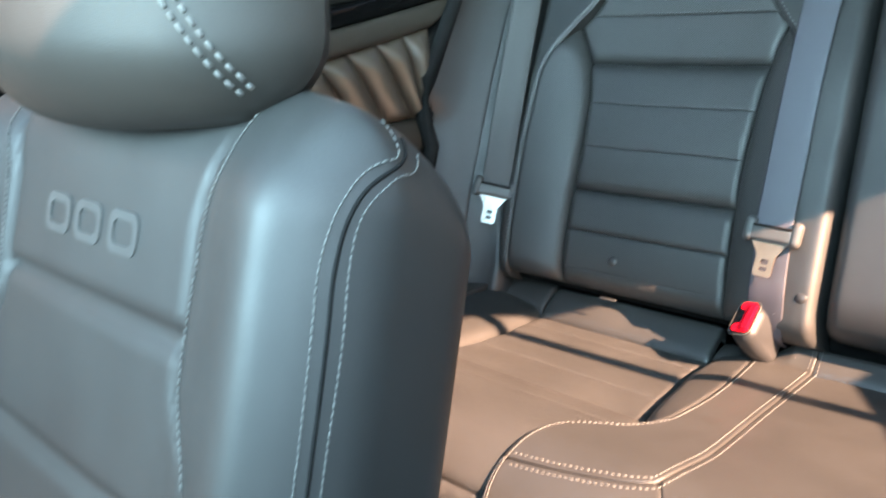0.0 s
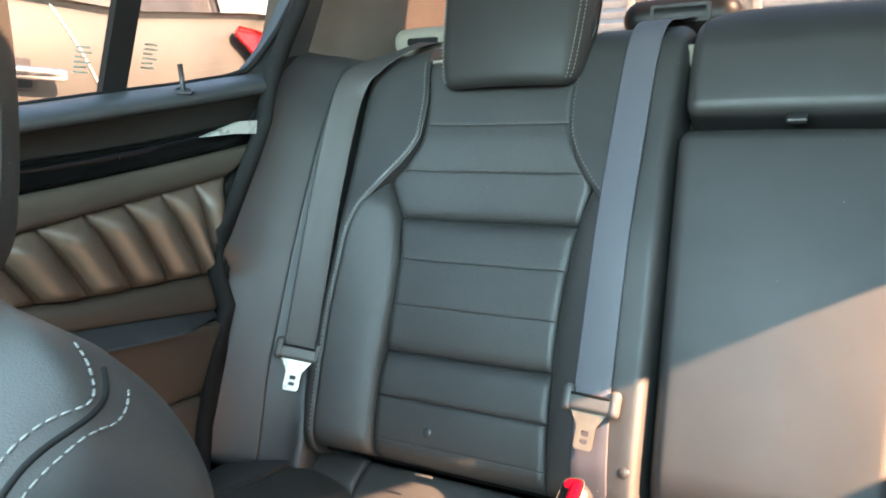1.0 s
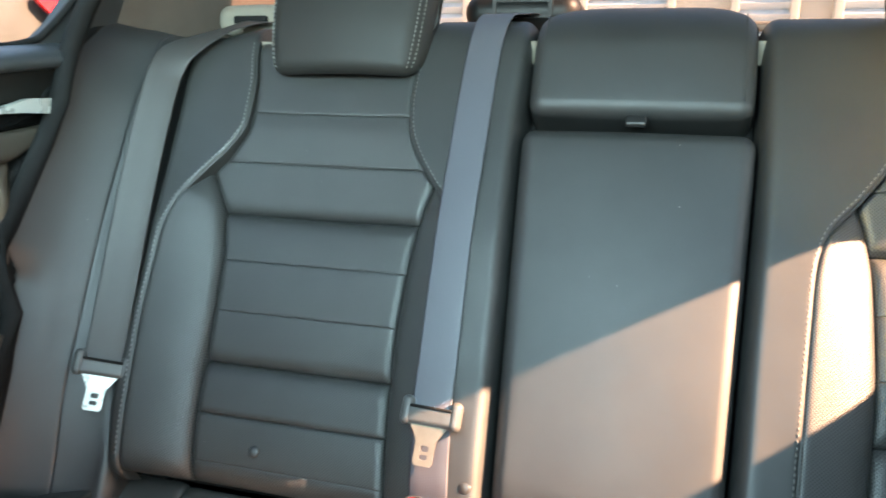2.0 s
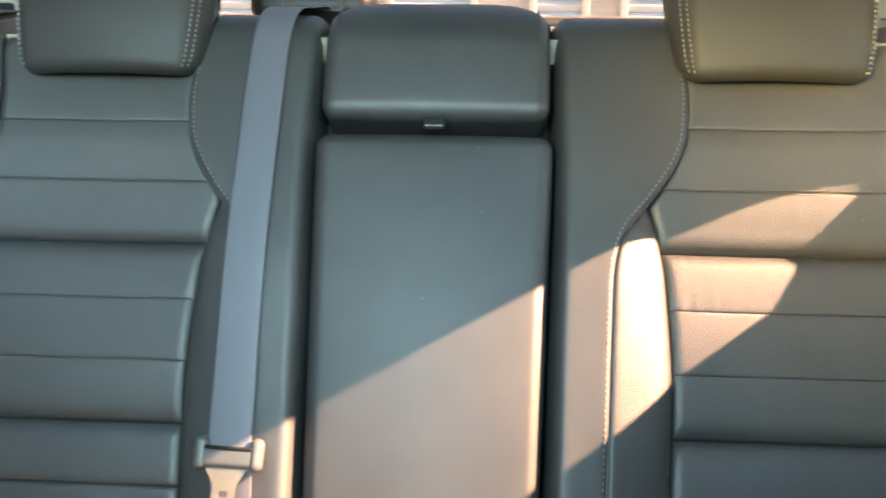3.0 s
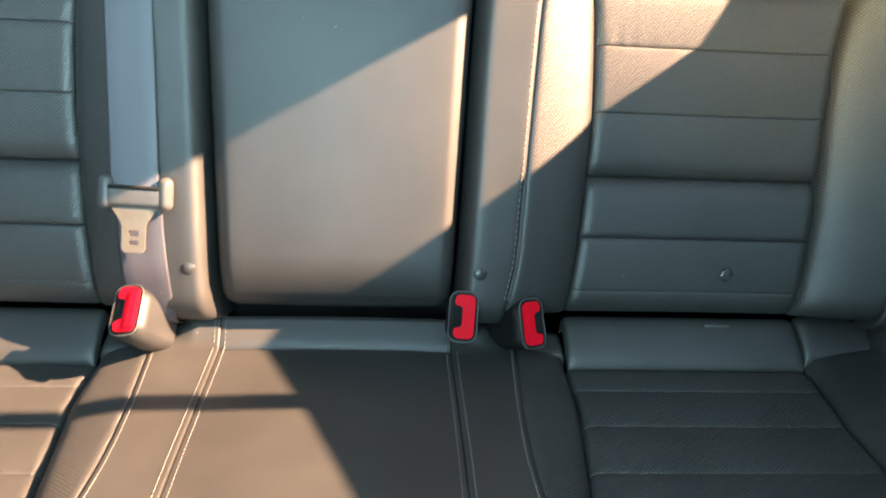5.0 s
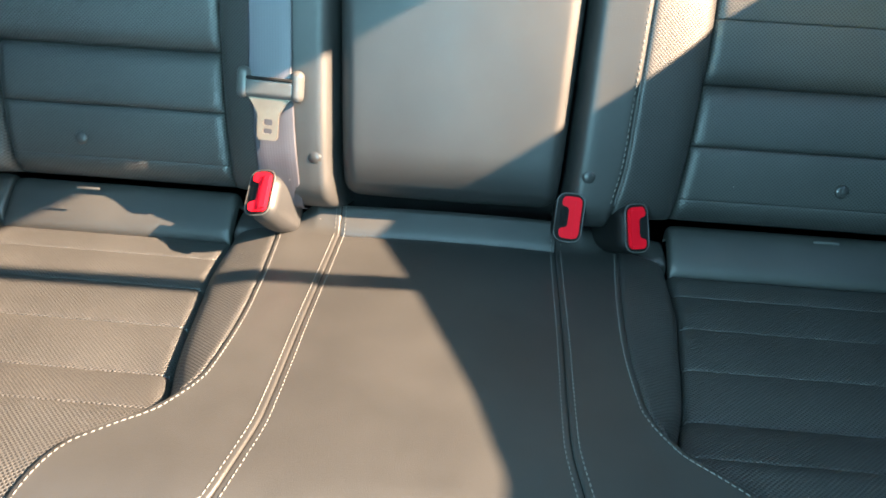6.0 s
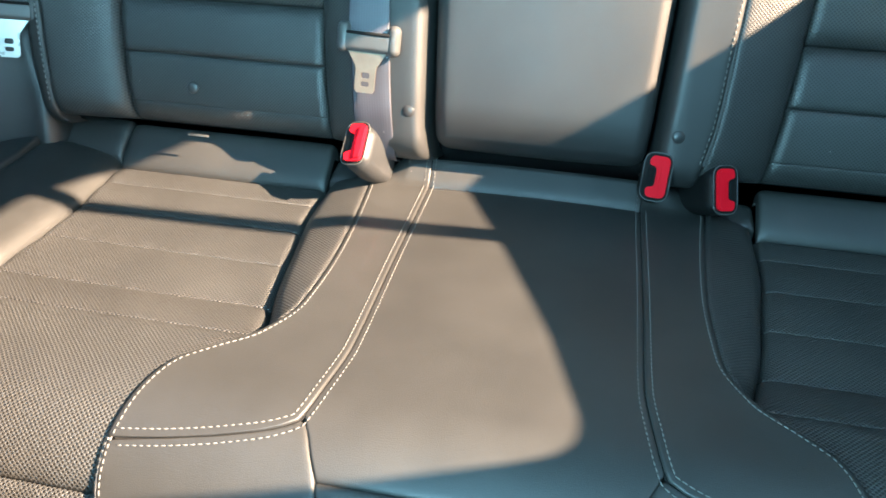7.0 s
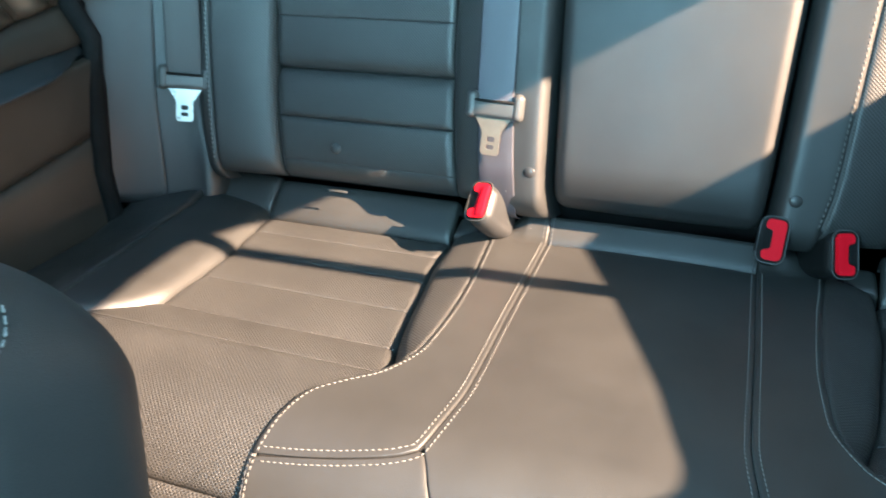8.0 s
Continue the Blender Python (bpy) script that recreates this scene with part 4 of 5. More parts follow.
for m in (-1, 1):
    belt = thing("outer_seat_belt", "grey shoulder belt hanging beside the rear backrest", "seat belt", "rear seat belts")
    way = [tuple(back_at(m * x, s, h)) for x, s, h in ((0.654, .135, .047), (0.655, .17, .049), (0.662, .31, .054), (0.666, .40, .057), (0.667, .48, .060), (0.666, .552, .061), (0.661, .590, .056), (0.647, .618, .042), (0.630, .645, .024), (0.611, .670, .004), (0.597, .692, -.018), (0.590, .708, -.040))]
    k = np.linspace(0, 1, 110)[:, None]
    turn = np.clip((k - 0.68) / 0.20, 0, 1)
    strap("webbing", way, 0.048, M_BELT, belt, np.array((0.82, -m * 0.52, m * 0.23)) * (1 - turn) + np.array((0.72, m * 0.66, m * 0.18)) * turn, n=110)
    # outer plates coloured paler than the middle one, for the window reflected in them
    tongue(belt, back_pose(m * 0.654, .135, .047) @ pose(0, 0, 0, 0, -m * 33), M_GLINT, "steel tongue plate, pale for the reflected window")

# housings that the belts come out of
house = thing("belt_housing", "black moulded belt housing on the parcel shelf", "belt housing", "belt housings")
box_part("body", (0.175, 0.14, 0.055), 0.026, pose(-0.186, 0.43, 1.008), M_BUCKLE, house, n=8, crown=(0.002, 0.002, 0.006), fine=4)
slab("bezel", rounded([(-0.045, -0.014), (0.045, -0.014), (0.045, 0.014), (-0.045, 0.014)], 0.004), [rounded([(-0.039, -0.009), (0.039, -0.009), (0.039, 0.009), (-0.039, 0.009)], 0.003)],
     lambda a, b, d: (-0.182 + a, 0.362 - d, 1.010 + b), 0.006, M_BUCKLE, house, "black bezel round the belt slot")
slab("slot", [(-0.039, -0.009), (0.039, -0.009), (0.039, 0.009), (-0.039, 0.009)], [], lambda a, b, d: (-0.182 + a, 0.359 + d, 1.010 + b), 0.002, M_GAP, house, "dark belt slot")
for m in (-1, 1):
    house = thing("belt_outlet", "tan belt outlet cover on the parcel shelf", "belt outlet", "belt outlets")
    box_part("cover", (0.13, 0.10, 0.045), 0.018, pose(m * 0.612, 0.372, 0.994), M_SHELF, house, n=6, crown=(0, 0, 0.004), fine=4)
    box_part("slot", (0.060, 0.012, 0.013), 0.004, pose(m * 0.612, 0.322, 0.992), M_GAP, house, "dark belt slot", n=2)

# ---- buckles ----


def buckle(m, label, slot_side=-1, body=M_BUCKLE):
    """Local z out of the end face, y along its long side."""
    b = thing("seat_belt_buckle", label, "belt buckle", "seat belt buckles")

    def shape(p):
        k = max(-p[2] / 0.042, 0)**1.4
        return (p[0] * (1 - 0.20 * k), p[1] * (1 - 0.42 * k), p[2])
    box_part("housing", (0.034, 0.056, 0.084), 0.0160, m @ pose(0, 0, -0.0405), body, b, n=6, taper=shape, fine=6)
    loop = rounded([(-0.0150, -0.0265), (0.0150, -0.0265), (0.0150, 0.0265), (-0.0150, 0.0265)], 0.012, 8)
    part("rim", tube_mesh("rim", [m @ Vector((a, c, 0.001)) for a, c in loop + loop[:1]], 0.0009, 8), M_GREY_PLASTIC, b, "thin grey rim")
    slab("face_plate", rounded([(-0.0146, -0.0260), (0.0146, -0.0260), (0.0146, 0.0260), (-0.0146, 0.0260)], 0.0115, 8), [], lambda a, c, d: tuple(m @ Vector((a, c, -0.002 + d))), 0.0036, M_RUBBER, b, "gloss black end plate")
    g = slot_side
    btn = [(g * -0.0122, -0.0230), (g * 0.0085, -0.0230), (g * 0.0100, -0.0125), (g * 0.0010, -0.0108), (g * 0.0010, 0.0108), (g * 0.0100, 0.0125), (g * 0.0085, 0.0230), (g * -0.0122, 0.0230)]
    slab("release_button", rounded(btn, 0.0075, 7), [], lambda a, c, d: tuple(m @ Vector((a, c, 0.001 + d))), 0.0036, M_RED, b, "red release button")
    ridge = [(g * -0.0114, -0.0190), (g * -0.0050, -0.0200), (g * -0.0042, 0.0), (g * -0.0050, 0.0200), (g * -0.0114, 0.0190)]
    slab("button_ridge", rounded(ridge, 0.004, 7), [], lambda a, c, d: tuple(m @ Vector((a, c, 0.0045 + d))), 0.0022, M_RED, b)
    box_part("tongue_slot", (0.0060, 0.019, 0.003), 0.001, m @ pose(g * 0.0070, 0, 0.0012), M_GAP, b, "dark tongue slot", n=1)
    return b


def face_to(at, out, long_side):
    z = Vector(out).normalized()
    y = (Vector(long_side) - z * z.dot(Vector(long_side))).normalized()
    x = y.cross(z)
    return Matrix(((x[0], y[0], z[0], at[0]), (x[1], y[1], z[1], at[1]), (x[2], y[2], z[2], at[2]), (0, 0, 0, 1)))


buckle(face_to((0.134, -0.030, 0.389), (-0.05, -0.80, 0.58), (0.06, 0.55, 0.83)), "black seat belt buckle with red button, between cushion and backrest", -1)
buckle(face_to((0.208, -0.032, 0.383), (0.42, -0.70, 0.55), (-0.12, 0.55, 0.82)), "black seat belt buckle with red button, turned sideways", 1)
# same kind of buckle in lighter plastic, for the sun on it
buckle(face_to((-0.205, -0.045, 0.401), (-0.26, -0.55, 0.79), (-0.06, 0.55, 0.80)), "black seat belt buckle with red button, leaning over in the sun", -1, M_PLASTIC)

# ---- the left rear door ----
door = thing("door_1", "closed rear door with taupe pleated trim and gloss black strip", "car door", kind="structure")
DOOR_X = -0.765


def band(lo, hi):
    def surf(u, q, h):
        u, q, h = np.broadcast_arrays(np.asarray(u, float), q, h)
        return np.stack([DOOR_X + h, u, lo(u) + (hi(u) - lo(u)) * q], -1)
    return surf


Z0 = const(0.03)
Z1 = hermite((-.75, .460), (-.15, .456), (.1, .455))
Z2 = hermite((-.75, .585), (-.235, .563), (-.03, .556), (.1, .552))
Z3 = hermite((-.75, .625), (-.265, .590), (-.043, .573), (.1, .566))
Z4 = hermite((-.75, .640), (-.36, .634), (-.26, .628), (-.06, .628), (.1, .640))
Z5 = hermite((-.75, .650), (-.32, .722), (-.014, .771), (.1, .79))
Z6 = hermite((-.75, .715), (-.334, .761), (-.21, .778), (.057, .821), (.1, .83))
Z7 = hermite((-.75, .754), (-.335, .797), (-.208, .811), (-.076, .831), (.065, .856), (.1, .863))
Z8 = hermite((-.75, .775), (-.35, .827), (-.205, .850), (.08, .896), (.12, .902))
Z9 = hermite((-.75, .812), (-.348, .857), (-.199, .881), (-.073, .901), (.016, .918), (.12, .935))
B = -0.80


def door_band(name, lo, hi, ur, lift, material, edges, label="", nu=50, nq=14):
    return patch(name, band(lo, hi), material, door, 0.0, 1.0, const(B), ur, lift, edges, 1, nu, nq, label)


door_band("lower_panel", Z0, Z1, hermite((0, -.12), (1, -.085)), lambda u, q: 0.030 - 0.010 * q, M_DOOR, ((.01, .005), (.012, .012), (.03, .01), (.04, .006)))
door_band("pocket_panel", Z1, Z2, hermite((0, -.085), (1, -.045)), lambda u, q: 0.018 + 0.012 * q, M_DOOR, ((.01, .005), (.012, .012), (.1, .006), (.1, .004)))
door_band("ledge", Z2, Z3, hermite((0, -.040), (1, -.045)), lambda u, q: (0.055 - 0.045 * q) * np.clip((-.04 - u) / .10, 0.15, 1), M_DOOR_TOP, ((.01, .005), (.012, .006), (.25, .010), (.1, .0)), "dark ledge under the pleats")
door_band("insert_surround", Z3, Z4, hermite((0, -.047), (1, -.055)), lambda u, q: 0.014 + 0.004 * np.sin(q * math.pi), M_DOOR, ((.01, .005), (.012, .008), (.1, .002), (.3, .006)))
door_band("upper_surround", Z5, Z6, hermite((0, -.012), (1, .050)), lambda u, q: 0.016 + 0.003 * np.sin(q * math.pi), M_DOOR, ((.01, .005), (.012, .010), (.3, .006), (.2, .004)))
door_band("gloss_strip", Z6, Z7, hermite((0, .050), (1, .062)), lambda u, q: 0.012 + 0.004 * np.sin(q * math.pi), M_GLOSS, ((.01, .005), (.012, .006), (.15, .004), (.15, .004)), "gloss black trim strip")
door_band("recess", Z7, Z8, hermite((0, .062), (1, .078)), lambda u, q: 0.004 + 0.016 * q**2, M_RECESS, ((.01, .005), (.012, .006), (.1, .002), (.1, .002)))
door_band("top_roll", Z8, Z9, hermite((0, .080), (1, .092)), lambda u, q: 0.030 + 0 * q, M_DOOR_TOP, ((.01, .005), (.020, .020), (.35, .010), (.75, .045)), "charcoal padded door top", 60, 18)
part("backing", mesh_from("backing", [(DOOR_X - 0.004, y, z) for y, z in ((-.8, 0), (-.05, 0), (-.06, .60), (.04, .84), (.05, .89), (-.8, .79))], [(0, 1, 2, 3, 4, 5)]), M_GAP, door)
# pleated insert
TOPS = [-.455, -.389, -.322, -.257, -.199, -.138, -.076, -.018]
BOTS = [-.395, -.327, -.258, -.192, -.132, -.070, -.050, -.045]
for k in range(len(TOPS) - 1):
    def pleat_surf(u, q, h, k=k):
        u, q, h = np.broadcast_arrays(np.asarray(u, float), q, h)
        a = BOTS[k] + (TOPS[k] - BOTS[k]) * q
        b = BOTS[k + 1] + (TOPS[k + 1] - BOTS[k + 1]) * q
        y = a + (b - a) * u
        return np.stack([DOOR_X + h, y, Z4(y) + (Z5(y) - Z4(y)) * q], -1)
    patch("pleat", pleat_surf, M_PLEAT, door, 0.0, 1.0, const(0.0), const(1.0), lambda u, q: 0.008 + 0.020 * np.clip(np.sin(np.clip(u, 0, 1) * math.pi), 0, 1)**0.8 * np.clip(q / 0.10, 0, 1)**0.5 * np.clip((1 - q) / 0.24, 0, 1)**0.8,
          ((.08, .004), (.08, .004), (.10, .004), (.10, .004)), 1, 16, 18)
    q = np.linspace(0.06, 0.94, 30)
    for side in (0.07, 0.93):
        part("pleat_stitching", stitch_mesh("pleat_stitching", [line_on(pleat_surf, np.full_like(q, side), q, 0.0155 + 0 * q)], 0.005, 0.0035, 0.0006), M_DOOR, door, "taupe pleat stitching")
# lever, lock pin
slab("door_lever", rounded([(-0.080, 0.826), (-0.02, 0.831), (0.040, 0.832), (0.047, 0.853), (0.0, 0.849)], 0.004), [], lambda y, z, d: (DOOR_X + 0.014 + d + 0.25 * (0.855 - z), y, z), 0.010, M_GLINT, door, "chrome door lever coloured pale for its reflection")
pin = part("lock_pin", tube_mesh("lock_pin", [(-0.744, -0.101, 0.880), (-0.745, -0.1025, 0.903), (-0.746, -0.104, 0.924)], 0.0035, 10), M_PLASTIC, door, "black lock pin")
collar = np.linspace(0, math.tau, 25)
part("pin_collar", tube_mesh("pin_collar", np.stack([-0.744 + 0.010 * np.cos(collar), -0.101 + 0.012 * np.sin(collar), 0.8885 - 0.35 * 0.010 * np.cos(collar) + 0.0018 * np.sin(collar)], -1), 0.0022, 8), M_PLASTIC, door, "black pin collar")
# small print etched in the glass, unreadable
at = side_point(-1)
for y0, z0 in ((-0.235, 0.905), (-0.135, 0.918)):
    mark = tagged(new("glass_mark"), "faint grey etched print on the window glass", "glass marking", "glass markings")
    for k in range(6):
        w = (0.022, 0.018, 0.024, 0.016, 0.023, 0.020)[k]
        slab("print_bar", [(y0, z0 + .006 * k), (y0 + w, z0 + .006 * k), (y0 + w, z0 + .006 * k + .0025), (y0, z0 + .006 * k + .0025)], [],
             lambda y, z, d: at(y, z, 0.0125 + d), 0.0008, M_MARK, mark)
# door seal behind the door's edge, thick and black for the gap's shade
seal = tagged(part("door_seal", tube_mesh("door_seal", [(-0.740, y, z) for y, z in ((-.125, .05), (-.115, .30), (-.100, .411), (-.064, .517), (-.044, .580), (-.062, .633), (-.045, .688), (.024, .80), (.050, .85), (.071, .914))] + [(-0.720, .082, .972), (-0.702, .094, 1.02), (-0.690, .099, 1.051), (-0.667, .100, 1.12), (-0.645, .09, 1.18)], 0.013), M_GAP),
              "black rubber door seal", "door seal", kind="structure")

# ---- front passenger seat ----
front = thing("front_car_seat", "front passenger seat backrest in charcoal leather with double stitching", "car seat")
FX = -0.415


def face_y(z):
    return -0.735 + (z - 0.71) * 0.325


def front_shape(p):
    x, t, z = p                                     # x across, t through (front is minus), z from the middle
    zz = 0.455 + z
    front_side = max(-t / 0.07, 0)
    edge = abs(x) / 0.265
    swell = 0.019 * math.exp(-((abs(x) - 0.215) / 0.045)**2) * min(front_side, 1)
    k = (z + 0.30) / 0.60
    zz -= 0.010 * max(edge, 0)**4 * max(k, 0)**3 + 0.075 * max((t + 0.03) / 0.105, 0)**1.1 * max(k, 0)**2
    wide = 1.0 - 0.025 * max(k - 0.6, 0) / 0.4
    seam_x = 0.139 + 0.02 * max((zz - 0.69) / 0.06, 0) + 0.05 * max((0.59 - zz) / 0.08, 0)
    groove = 0.0
    if t < -0.03:
        groove = 0.005 * math.exp(-((abs(x) - seam_x) / 0.0045)**2)
        if abs(x) < seam_x:
            for zc in (0.617, 0.500, 0.385):
                groove += 0.008 * math.exp(-((zz - zc) / 0.006)**2)
            groove += 0.002
    return (FX + x * wide, face_y(zz) + 0.070 + t - swell + groove, zz)


f_body = box_part("backrest", (0.53, 0.14, 0.60), 0.048, Matrix(), M_LEATHER, front, n=84, fine=8, taper=front_shape, crown=(0.004, 0.004, 0.014))
rows = []
for m in (1, -1):
    def xs(v, m=m):
        return FX + m * (v - FX)
    a = on_mesh(f_body, [(xs(-.165), -.80, .50), (xs(-.160), -.780, .573), (xs(-.165), -.755, .647), (xs(-.167), -.745, .679), (xs(-.163), -.733, .707), (xs(-.157), -.71, .730), (xs(-.147), -.680, .738), (xs(-.149), -.671, .748), (xs(-.160), -.666, .756), (xs(-.178), -.664, .762)], 0.0004, 110)
    b = on_mesh(f_body, [(xs(-.150), -.79, .50), (xs(-.146), -.770, .573), (xs(-.148), -.745, .647), (xs(-.148), -.737, .679), (xs(-.146), -.725, .707), (xs(-.145), -.70, .722), (xs(-.139), -.672, .728), (xs(-.138), -.660, .736), (xs(-.146), -.650, .744)], 0.0004, 110)
    c = on_mesh(f_body, [(xs(-.243), -.80, .55), (xs(-.270), -.79, .589), (xs(-.273), -.775, .62), (xs(-.272), -.765, .653), (xs(-.266), -.75, .702), (xs(-.255), -.735, .73), (xs(-.255), -.69, .755), (xs(-.257), -.63, .75)], 0.0004, 110)
    rows += [a, b, c]
    mid_line = (a[0] + b[0]) / 2
    part("piping", tube_mesh("piping", on_mesh(f_body, mid_line[::9], 0.0, 90)[0], 0.0012, 8), M_GAP, front, "dark seam line")
sew(rows, front, "white double-row stitching", 0.0050, 0.0042, 0.00058)
box_part("seat_base", (0.52, 0.50, 0.16), 0.05, pose(FX, -1.08, 0.24, -6), M_LEATHER, front, "charcoal leather seat base", n=8, crown=(0, 0, 0.01))
# raised badge on the backrest: plain shapes
badge = tagged(new("seat_badge"), "raised silver-grey badge shapes embossed on the front seat", "badge")
for k, x in enumerate((-0.467, -0.418, -0.366)):
    loop = rounded([(-0.020, -0.014), (0.020, -0.014), (0.020, 0.014), (-0.020, 0.014)], 0.010, 6)
    hole = rounded([(-0.0135, -0.008), (0.0135, -0.008), (0.0135, 0.008), (-0.0135, 0.008)], 0.006, 5)
    slab("badge_shape", loop, [hole], lambda a, b, d, x=x: (x + a, face_y(0.668 + b) + 0.0045 - d, 0.668 + b), 0.0055, M_GREY_PLASTIC, badge)

f_rest = thing("front_headrest", "grey leather front headrest with thick double white stitching", "headrest")
HM = pose(-0.408, -0.715, 0.852, -10)


def f_rest_shape(p):
    x, t, z = p
    k = (z + 0.115) / 0.23
    return (x * (0.99 + 0.06 * k - 0.42 * k * k) * (1 - 0.22 * max(t / 0.05, 0)), t + 0.25 * x * x / 0.17, z + 0.012 * (abs(x) / 0.17)**2 * (1 - k))


f_cover = box_part("cover", (0.36, 0.105, 0.23), 0.046, HM, M_FRONT_REST, f_rest, n=26, crown=(0.004, 0.012, 0.006), taper=f_rest_shape, fine=6)
rows = []
for m in (1, -1):
    for off in (0.0, 0.012):
        way = [(-0.228, -0.724, 0.752), (-0.243, -0.735, 0.778), (-0.256, -0.745, 0.803), (-0.264, -0.757, 0.83), (-0.270, -0.770, 0.86), (-0.272, -0.780, 0.90)]
        rows.append(on_mesh(f_cover, [(-0.408 + m * (x + 0.408 - 0.013 + off), y, z) for x, y, z in way], 0.0004, 70))
sew(rows, f_rest, "thick white double-row stitching", 0.0076, 0.0062, 0.0012)
for a in (-0.055, 0.055):
    part("post", tube_mesh("post", [HM @ Vector((a, 0.02, -0.09)), HM @ Vector((a, 0.05, -0.17))], 0.006, 10), M_STEEL, f_rest, "steel post")

# the driver's seat alike, beside the console; unseen, added to shade the right cushion
for ob in (front, f_rest):
    tagged(ob, group="front seats" if ob is front else "front headrests")
    copy_thing(ob, pose(0.83, 0, 0))

# ---- outside ----
ground = tagged(part("ground", mesh_from("ground", [(-400, -400, -0.32), (400, -400, -0.32), (400, 400, -0.32), (-400, 400, -0.32)], [(0, 1, 2, 3)]), M_GROUND), "pale sunlit concrete yard", "ground", kind="structure")
# parked car beside
park = thing("parked_car", "champagne grey parked car standing close beside, in bright sun", "car")


def belt_rise(u):
    return 0.13 * np.clip(u - 0.55, 0, 1)


def body_side(u, q, h):
    u, q, h = np.broadcast_arrays(np.asarray(u, float), q, h)
    x = -1.62 - h - 0.10 * np.clip((0.35 - q) / 0.5, 0, 1)**2 - 0.05 * np.clip((q - 1.0) / 0.2, 0, 1)**2 - 0.40 * np.clip((u - 0.95) / 0.4, 0, 1)**2.2
    return np.stack([x, u, q + belt_rise(u) * np.clip((q - 0.85) / 0.3, 0, 1)], -1)


def green_house(u, q, h):
    u, q, h = np.broadcast_arrays(np.asarray(u, float), q, h)
    return np.stack([-1.67 - h - 0.30 * (q - 1.15) - 0.40 * np.clip((u - 0.80) / 0.4, 0, 1)**2, u, q + belt_rise(u) * np.clip((1.63 - q) / 0.4, 0, 1)], -1)


patch("side_panel", body_side, M_CAR, park, -0.05, 1.16, const(-2.9), const(1.20), lambda u, q: 0.012 * np.exp(-((q - 0.86) / 0.04)**2) + 0 * u, ((.1, .05), (.12, .20), (.05, .03), (.03, .02)), 1, 90, 50)
def far_side(u, q, h):
    p = body_side(u, q, h)
    p[..., 0] = -5.04 - p[..., 0]
    return p


def far_house(u, q, h):
    p = green_house(u, q, h)
    p[..., 0] = -5.04 - p[..., 0]
    return p


patch("side_panel", far_side, M_CAR, park, -0.05, 1.16, const(-2.9), const(1.20), lambda u, q: 0 * u, ((.1, .05), (.12, .20), (.05, .03), (.03, .02)), 1, 40, 20)
patch("upper_body", far_house, M_CAR, park, 1.13, 1.64, const(-2.1), hermite((1.13, 1.16), (1.4, 1.08), (1.64, 0.90)), lambda u, q: 0.010 + 0 * u, ((.02, .01), (.05, .04), (.01, .004), (.01, .004)), 1, 30, 10)
patch("side_glass", far_house, M_CARGLASS, park, 1.175, 1.58, const(-2.0), const(0.22), lambda u, q: -0.004 + 0 * u, ((.02, .01), (.02, .01), (.01, .01), (.01, .01)), 1, 20, 10)


def tail_panel(u, q, h):
    u, q, h = np.broadcast_arrays(np.asarray(u, float), q, h)
    return np.stack([u, 1.19 + h - 0.28 * np.clip((np.abs(u + 2.52) - 0.45) / 0.4, 0, 1)**2 - 0.25 * np.clip(q - 0.75, 0, 1)**2, q], -1)


patch("tail_panel", tail_panel, M_CAR, park, -0.05, 1.24, const(-3.32), const(-1.72), lambda u, q: 0.02 * np.sin(q * 3) + 0 * u, ((.05, .05), (.05, .05), (.05, .03), (.04, .03)), 1, 40, 24)
slab("rear_glass", [(-3.15, 0.0), (-1.89, 0.0), (-2.02, 1.0), (-3.02, 1.0)], [], lambda x, t, d: (x, 1.10 - 0.26 * t - d, 1.22 + 0.42 * t), 0.02, M_CARGLASS, park)
slab("roof", [(-3.18, -1.25), (-2.9, -1.45), (-2.14, -1.45), (-1.86, -1.25), (-1.86, 0.70), (-2.1, 0.86), (-2.94, 0.86), (-3.18, 0.70)], [], lambda x, y, d: (x, y, 1.61 + d + 0.05 * (1 - ((x + 2.52) / 0.66)**2)), 0.03, M_CAR, park)
slab("windscreen", [(-3.25, 0.0), (-1.79, 0.0), (-1.95, 1.0), (-3.09, 1.0)], [], lambda x, t, d: (x, -2.12 + 0.72 * t + d, 1.16 + 0.46 * t), 0.02, M_CARGLASS, park)
slab("bonnet", [(-3.30, -3.0), (-1.74, -3.0), (-1.68, -2.1), (-3.36, -2.1)], [], lambda x, y, d: (x, y, 1.02 + 0.14 * (y + 3.0) / 0.9 - d), 0.04, M_CAR, park)
slab("front_panel", [(-3.30, -0.05), (-1.74, -0.05), (-1.74, 1.02), (-3.30, 1.02)], [], lambda x, z, d: (x, -3.02 + d, z), 0.05, M_CAR, park)
slab("underbody", [(-3.30, -2.95), (-1.74, -2.95), (-1.74, 1.05), (-3.30, 1.05)], [], lambda x, y, d: (x, y, -0.05 + d), 0.03, M_TYRE, park)
patch("upper_body", green_house, M_CAR, park, 1.13, 1.64, const(-2.1), hermite((1.13, 1.16), (1.4, 1.08), (1.64, 0.90)), lambda u, q: 0.010 + 0 * u, ((.02, .01), (.05, .04), (.01, .004), (.01, .004)), 1, 50, 14)
patch("side_glass", green_house, M_CARGLASS, park, 1.175, 1.58, const(-2.0), const(0.22), lambda u, q: -0.004 + 0 * u, ((.02, .01), (.02, .01), (.01, .01), (.01, .01)), 1, 30, 12)
glass_left = hermite((1.155, 0.66), (1.160, 0.615), (1.175, 0.588), (1.21, 0.572), (1.58, 0.50))
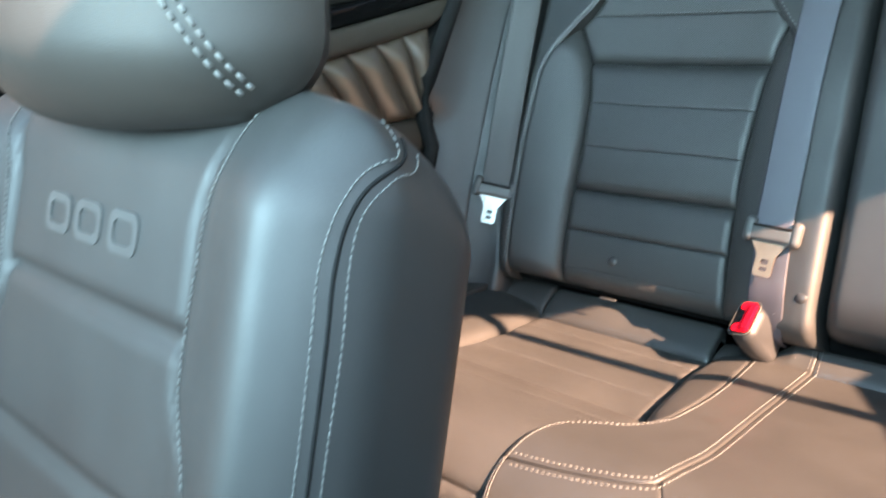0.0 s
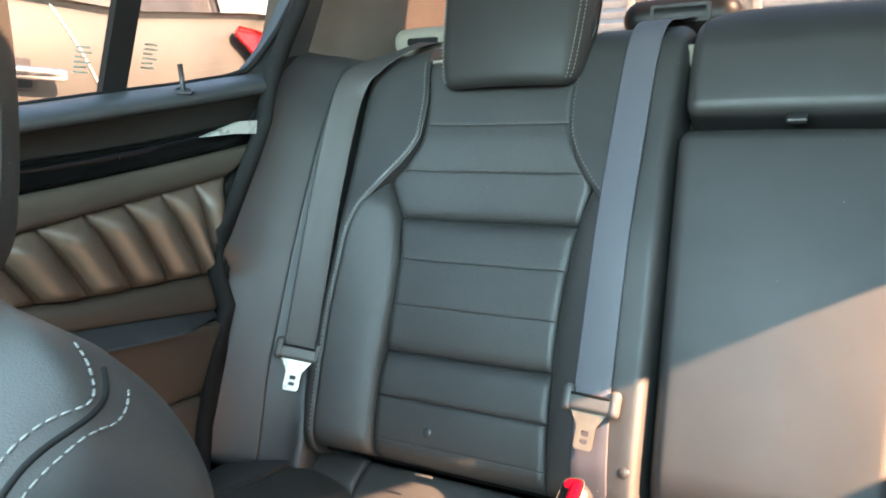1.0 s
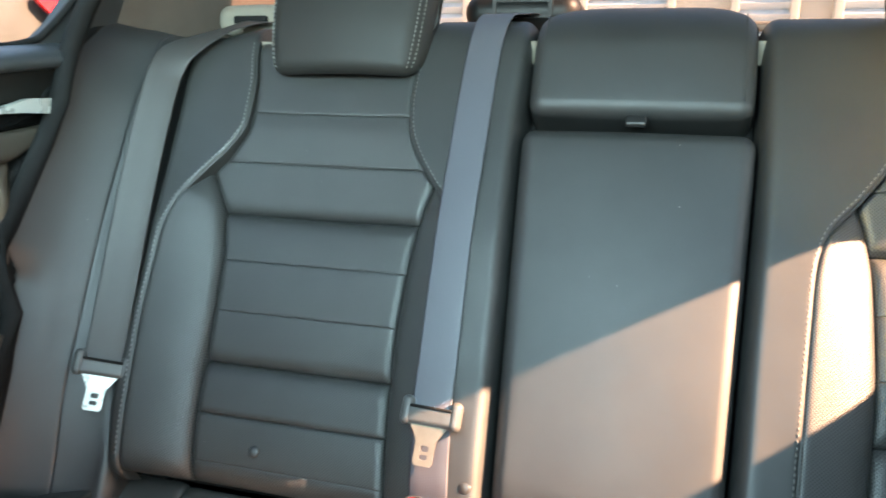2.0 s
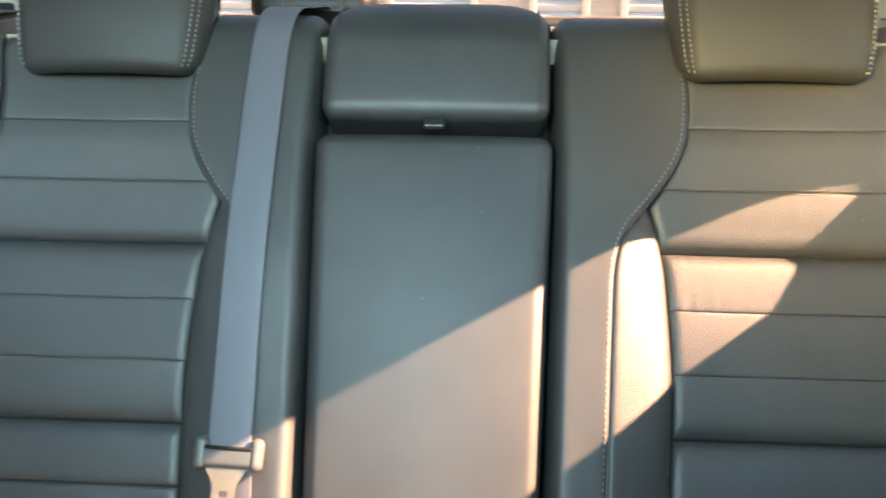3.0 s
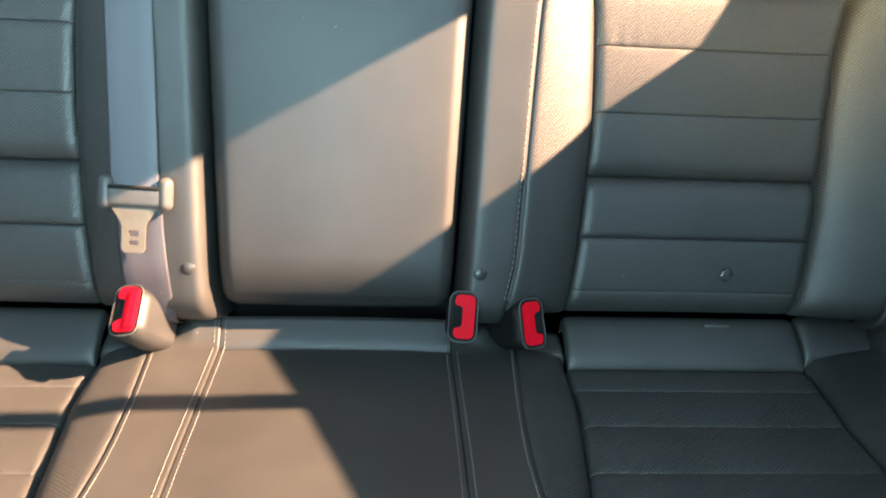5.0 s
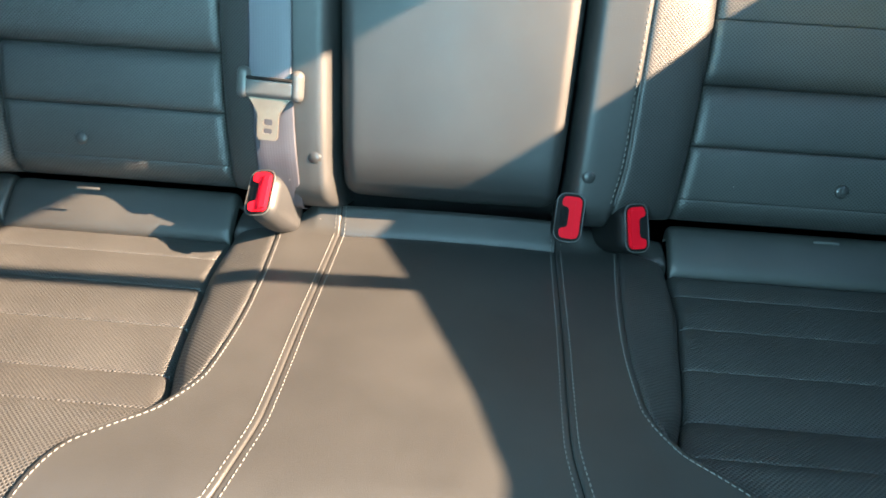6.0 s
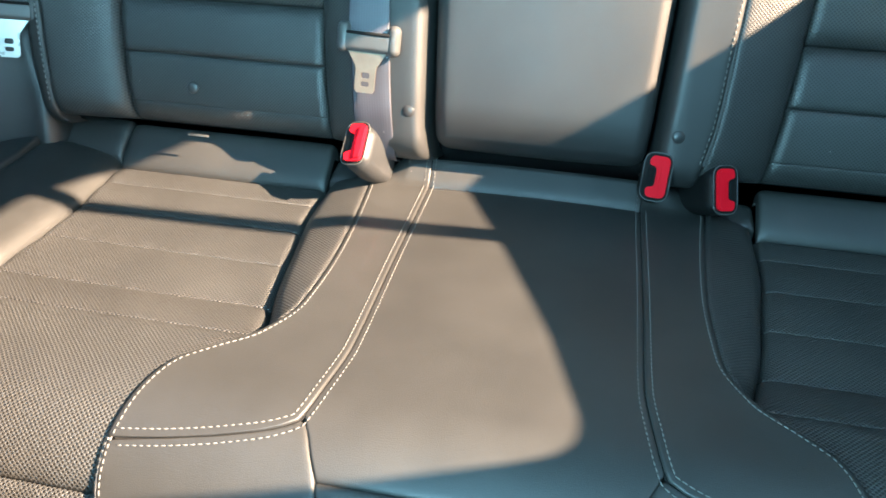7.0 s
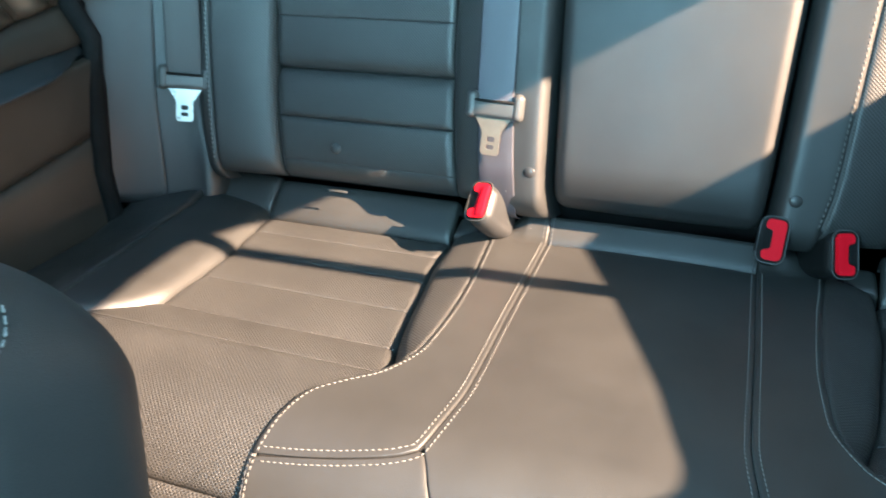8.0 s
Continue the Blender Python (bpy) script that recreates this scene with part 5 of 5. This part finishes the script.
patch("quarter_glass", green_house, M_CARGLASS, park, 1.155, 1.58, glass_left, hermite((1.155, 0.97), (1.4, 0.93), (1.58, 0.82)), lambda u, q: -0.004 + 0 * u, ((.01, .006), (.02, .01), (.008, .006), (.01, .01)), 1, 24, 24)
q = np.linspace(1.155, 1.40, 40)
part("glass_trim", tube_mesh("glass_trim", green_house(glass_left(q), q, -0.006 + 0 * q), 0.004, 6), M_CHROME, park, "bright window trim")
u = np.linspace(0.66, 0.97, 30)
part("glass_trim", tube_mesh("glass_trim", green_house(u, 1.155 + 0 * u, -0.006 + 0 * u), 0.004, 6), M_CHROME, park, "bright window trim")
# pale tubes draw the highlight along the door seams
for line in ([(-1.9, z) for z in np.linspace(0.1, 1.15, 24)], [(0.319 + 0.124 * (1.169 - z) / 0.223 + 0.25 * max(0.80 - z, 0)**1.5, z) for z in np.linspace(0.45, 1.165, 30)]):
    part("seam_highlight", tube_mesh("seam_highlight", [tuple(body_side(y, z - float(belt_rise(y)), -0.002)) for y, z in line], 0.003, 6), M_GLINT, park)
hm = pose(-1.612, 0.215, 0.976)
box_part("door_handle", (0.030, 0.20, 0.030), 0.012, hm @ pose(0.035, 0, 0), M_CHROME, park, "chrome door handle", n=4)
box_part("handle_cup", (0.010, 0.13, 0.07), 0.004, hm @ pose(0.0, -0.03, 0), M_CARGLASS, park, "dark handle recess", n=4)
patch("tail_lamp", lambda u, q, h: body_side(u, q - belt_rise(np.asarray(u, float)), h - 0.02), M_LAMP, park, 1.085, 1.172, hermite((1.085, 0.985), (1.12, 0.945), (1.150, 0.902), (1.172, 0.92)), const(1.17), lambda u, q: 0 * u,
      ((.012, .008), (.012, .008), (.012, .008), (.012, .008)), 1, 14, 12, "red tail lamp")
for x, y in ((-1.78, -2.2), (-1.78, 0.35), (-3.26, -2.2), (-3.26, 0.35)):
    wheel = part("wheel", mesh_from("wheel", *round_box((0.22, 0.68, 0.68), 0.10, n=6)[:2]), M_TYRE, park)
    wheel.location = (x, y, 0.02)
    bpy_v = wheel.data.vertices
    for v in bpy_v:
        r = math.hypot(v.co.y, v.co.z)
        lim = max(abs(v.co.y), abs(v.co.z))
        if r > 1e-6:
            v.co.y, v.co.z = v.co.y * lim / r, v.co.z * lim / r

# shop fronts behind
shop = thing("shop_building", "tan rendered building with pale slatted shutters", "building")
box_part("wall", (30, 4.0, 6.0), 0.05, pose(0, 9.3, 2.68), M_WALL, shop, n=2)
EDGES = [(-6.3, -4.6), (-3.7, -2.15), (-1.87, -1.30), (-0.85, -0.08), (0.59, 1.04), (1.5, 3.2), (3.9, 5.6)]
for a, b in EDGES:
    verts, faces = [], []
    for i in range(34):
        z0 = -0.32 + 0.11 * i
        k = len(verts)
        verts += [(a, 7.27, z0), (b, 7.27, z0), (b, 7.20, z0 + 0.055), (a, 7.20, z0 + 0.055), (b, 7.27, z0 + 0.108), (a, 7.27, z0 + 0.108)]
        faces += [(k, k + 1, k + 2, k + 3), (k + 3, k + 2, k + 4, k + 5)]
    part("shutter", mesh_from("shutter", verts, faces, smooth=False), M_SHUTTER, shop, "pale slatted roller shutter")
    for x in (a - 0.04, b + 0.04):
        box_part("shutter_rail", (0.08, 0.12, 3.8), 0.01, pose(x, 7.24, 1.58), M_WALL, shop, n=1)
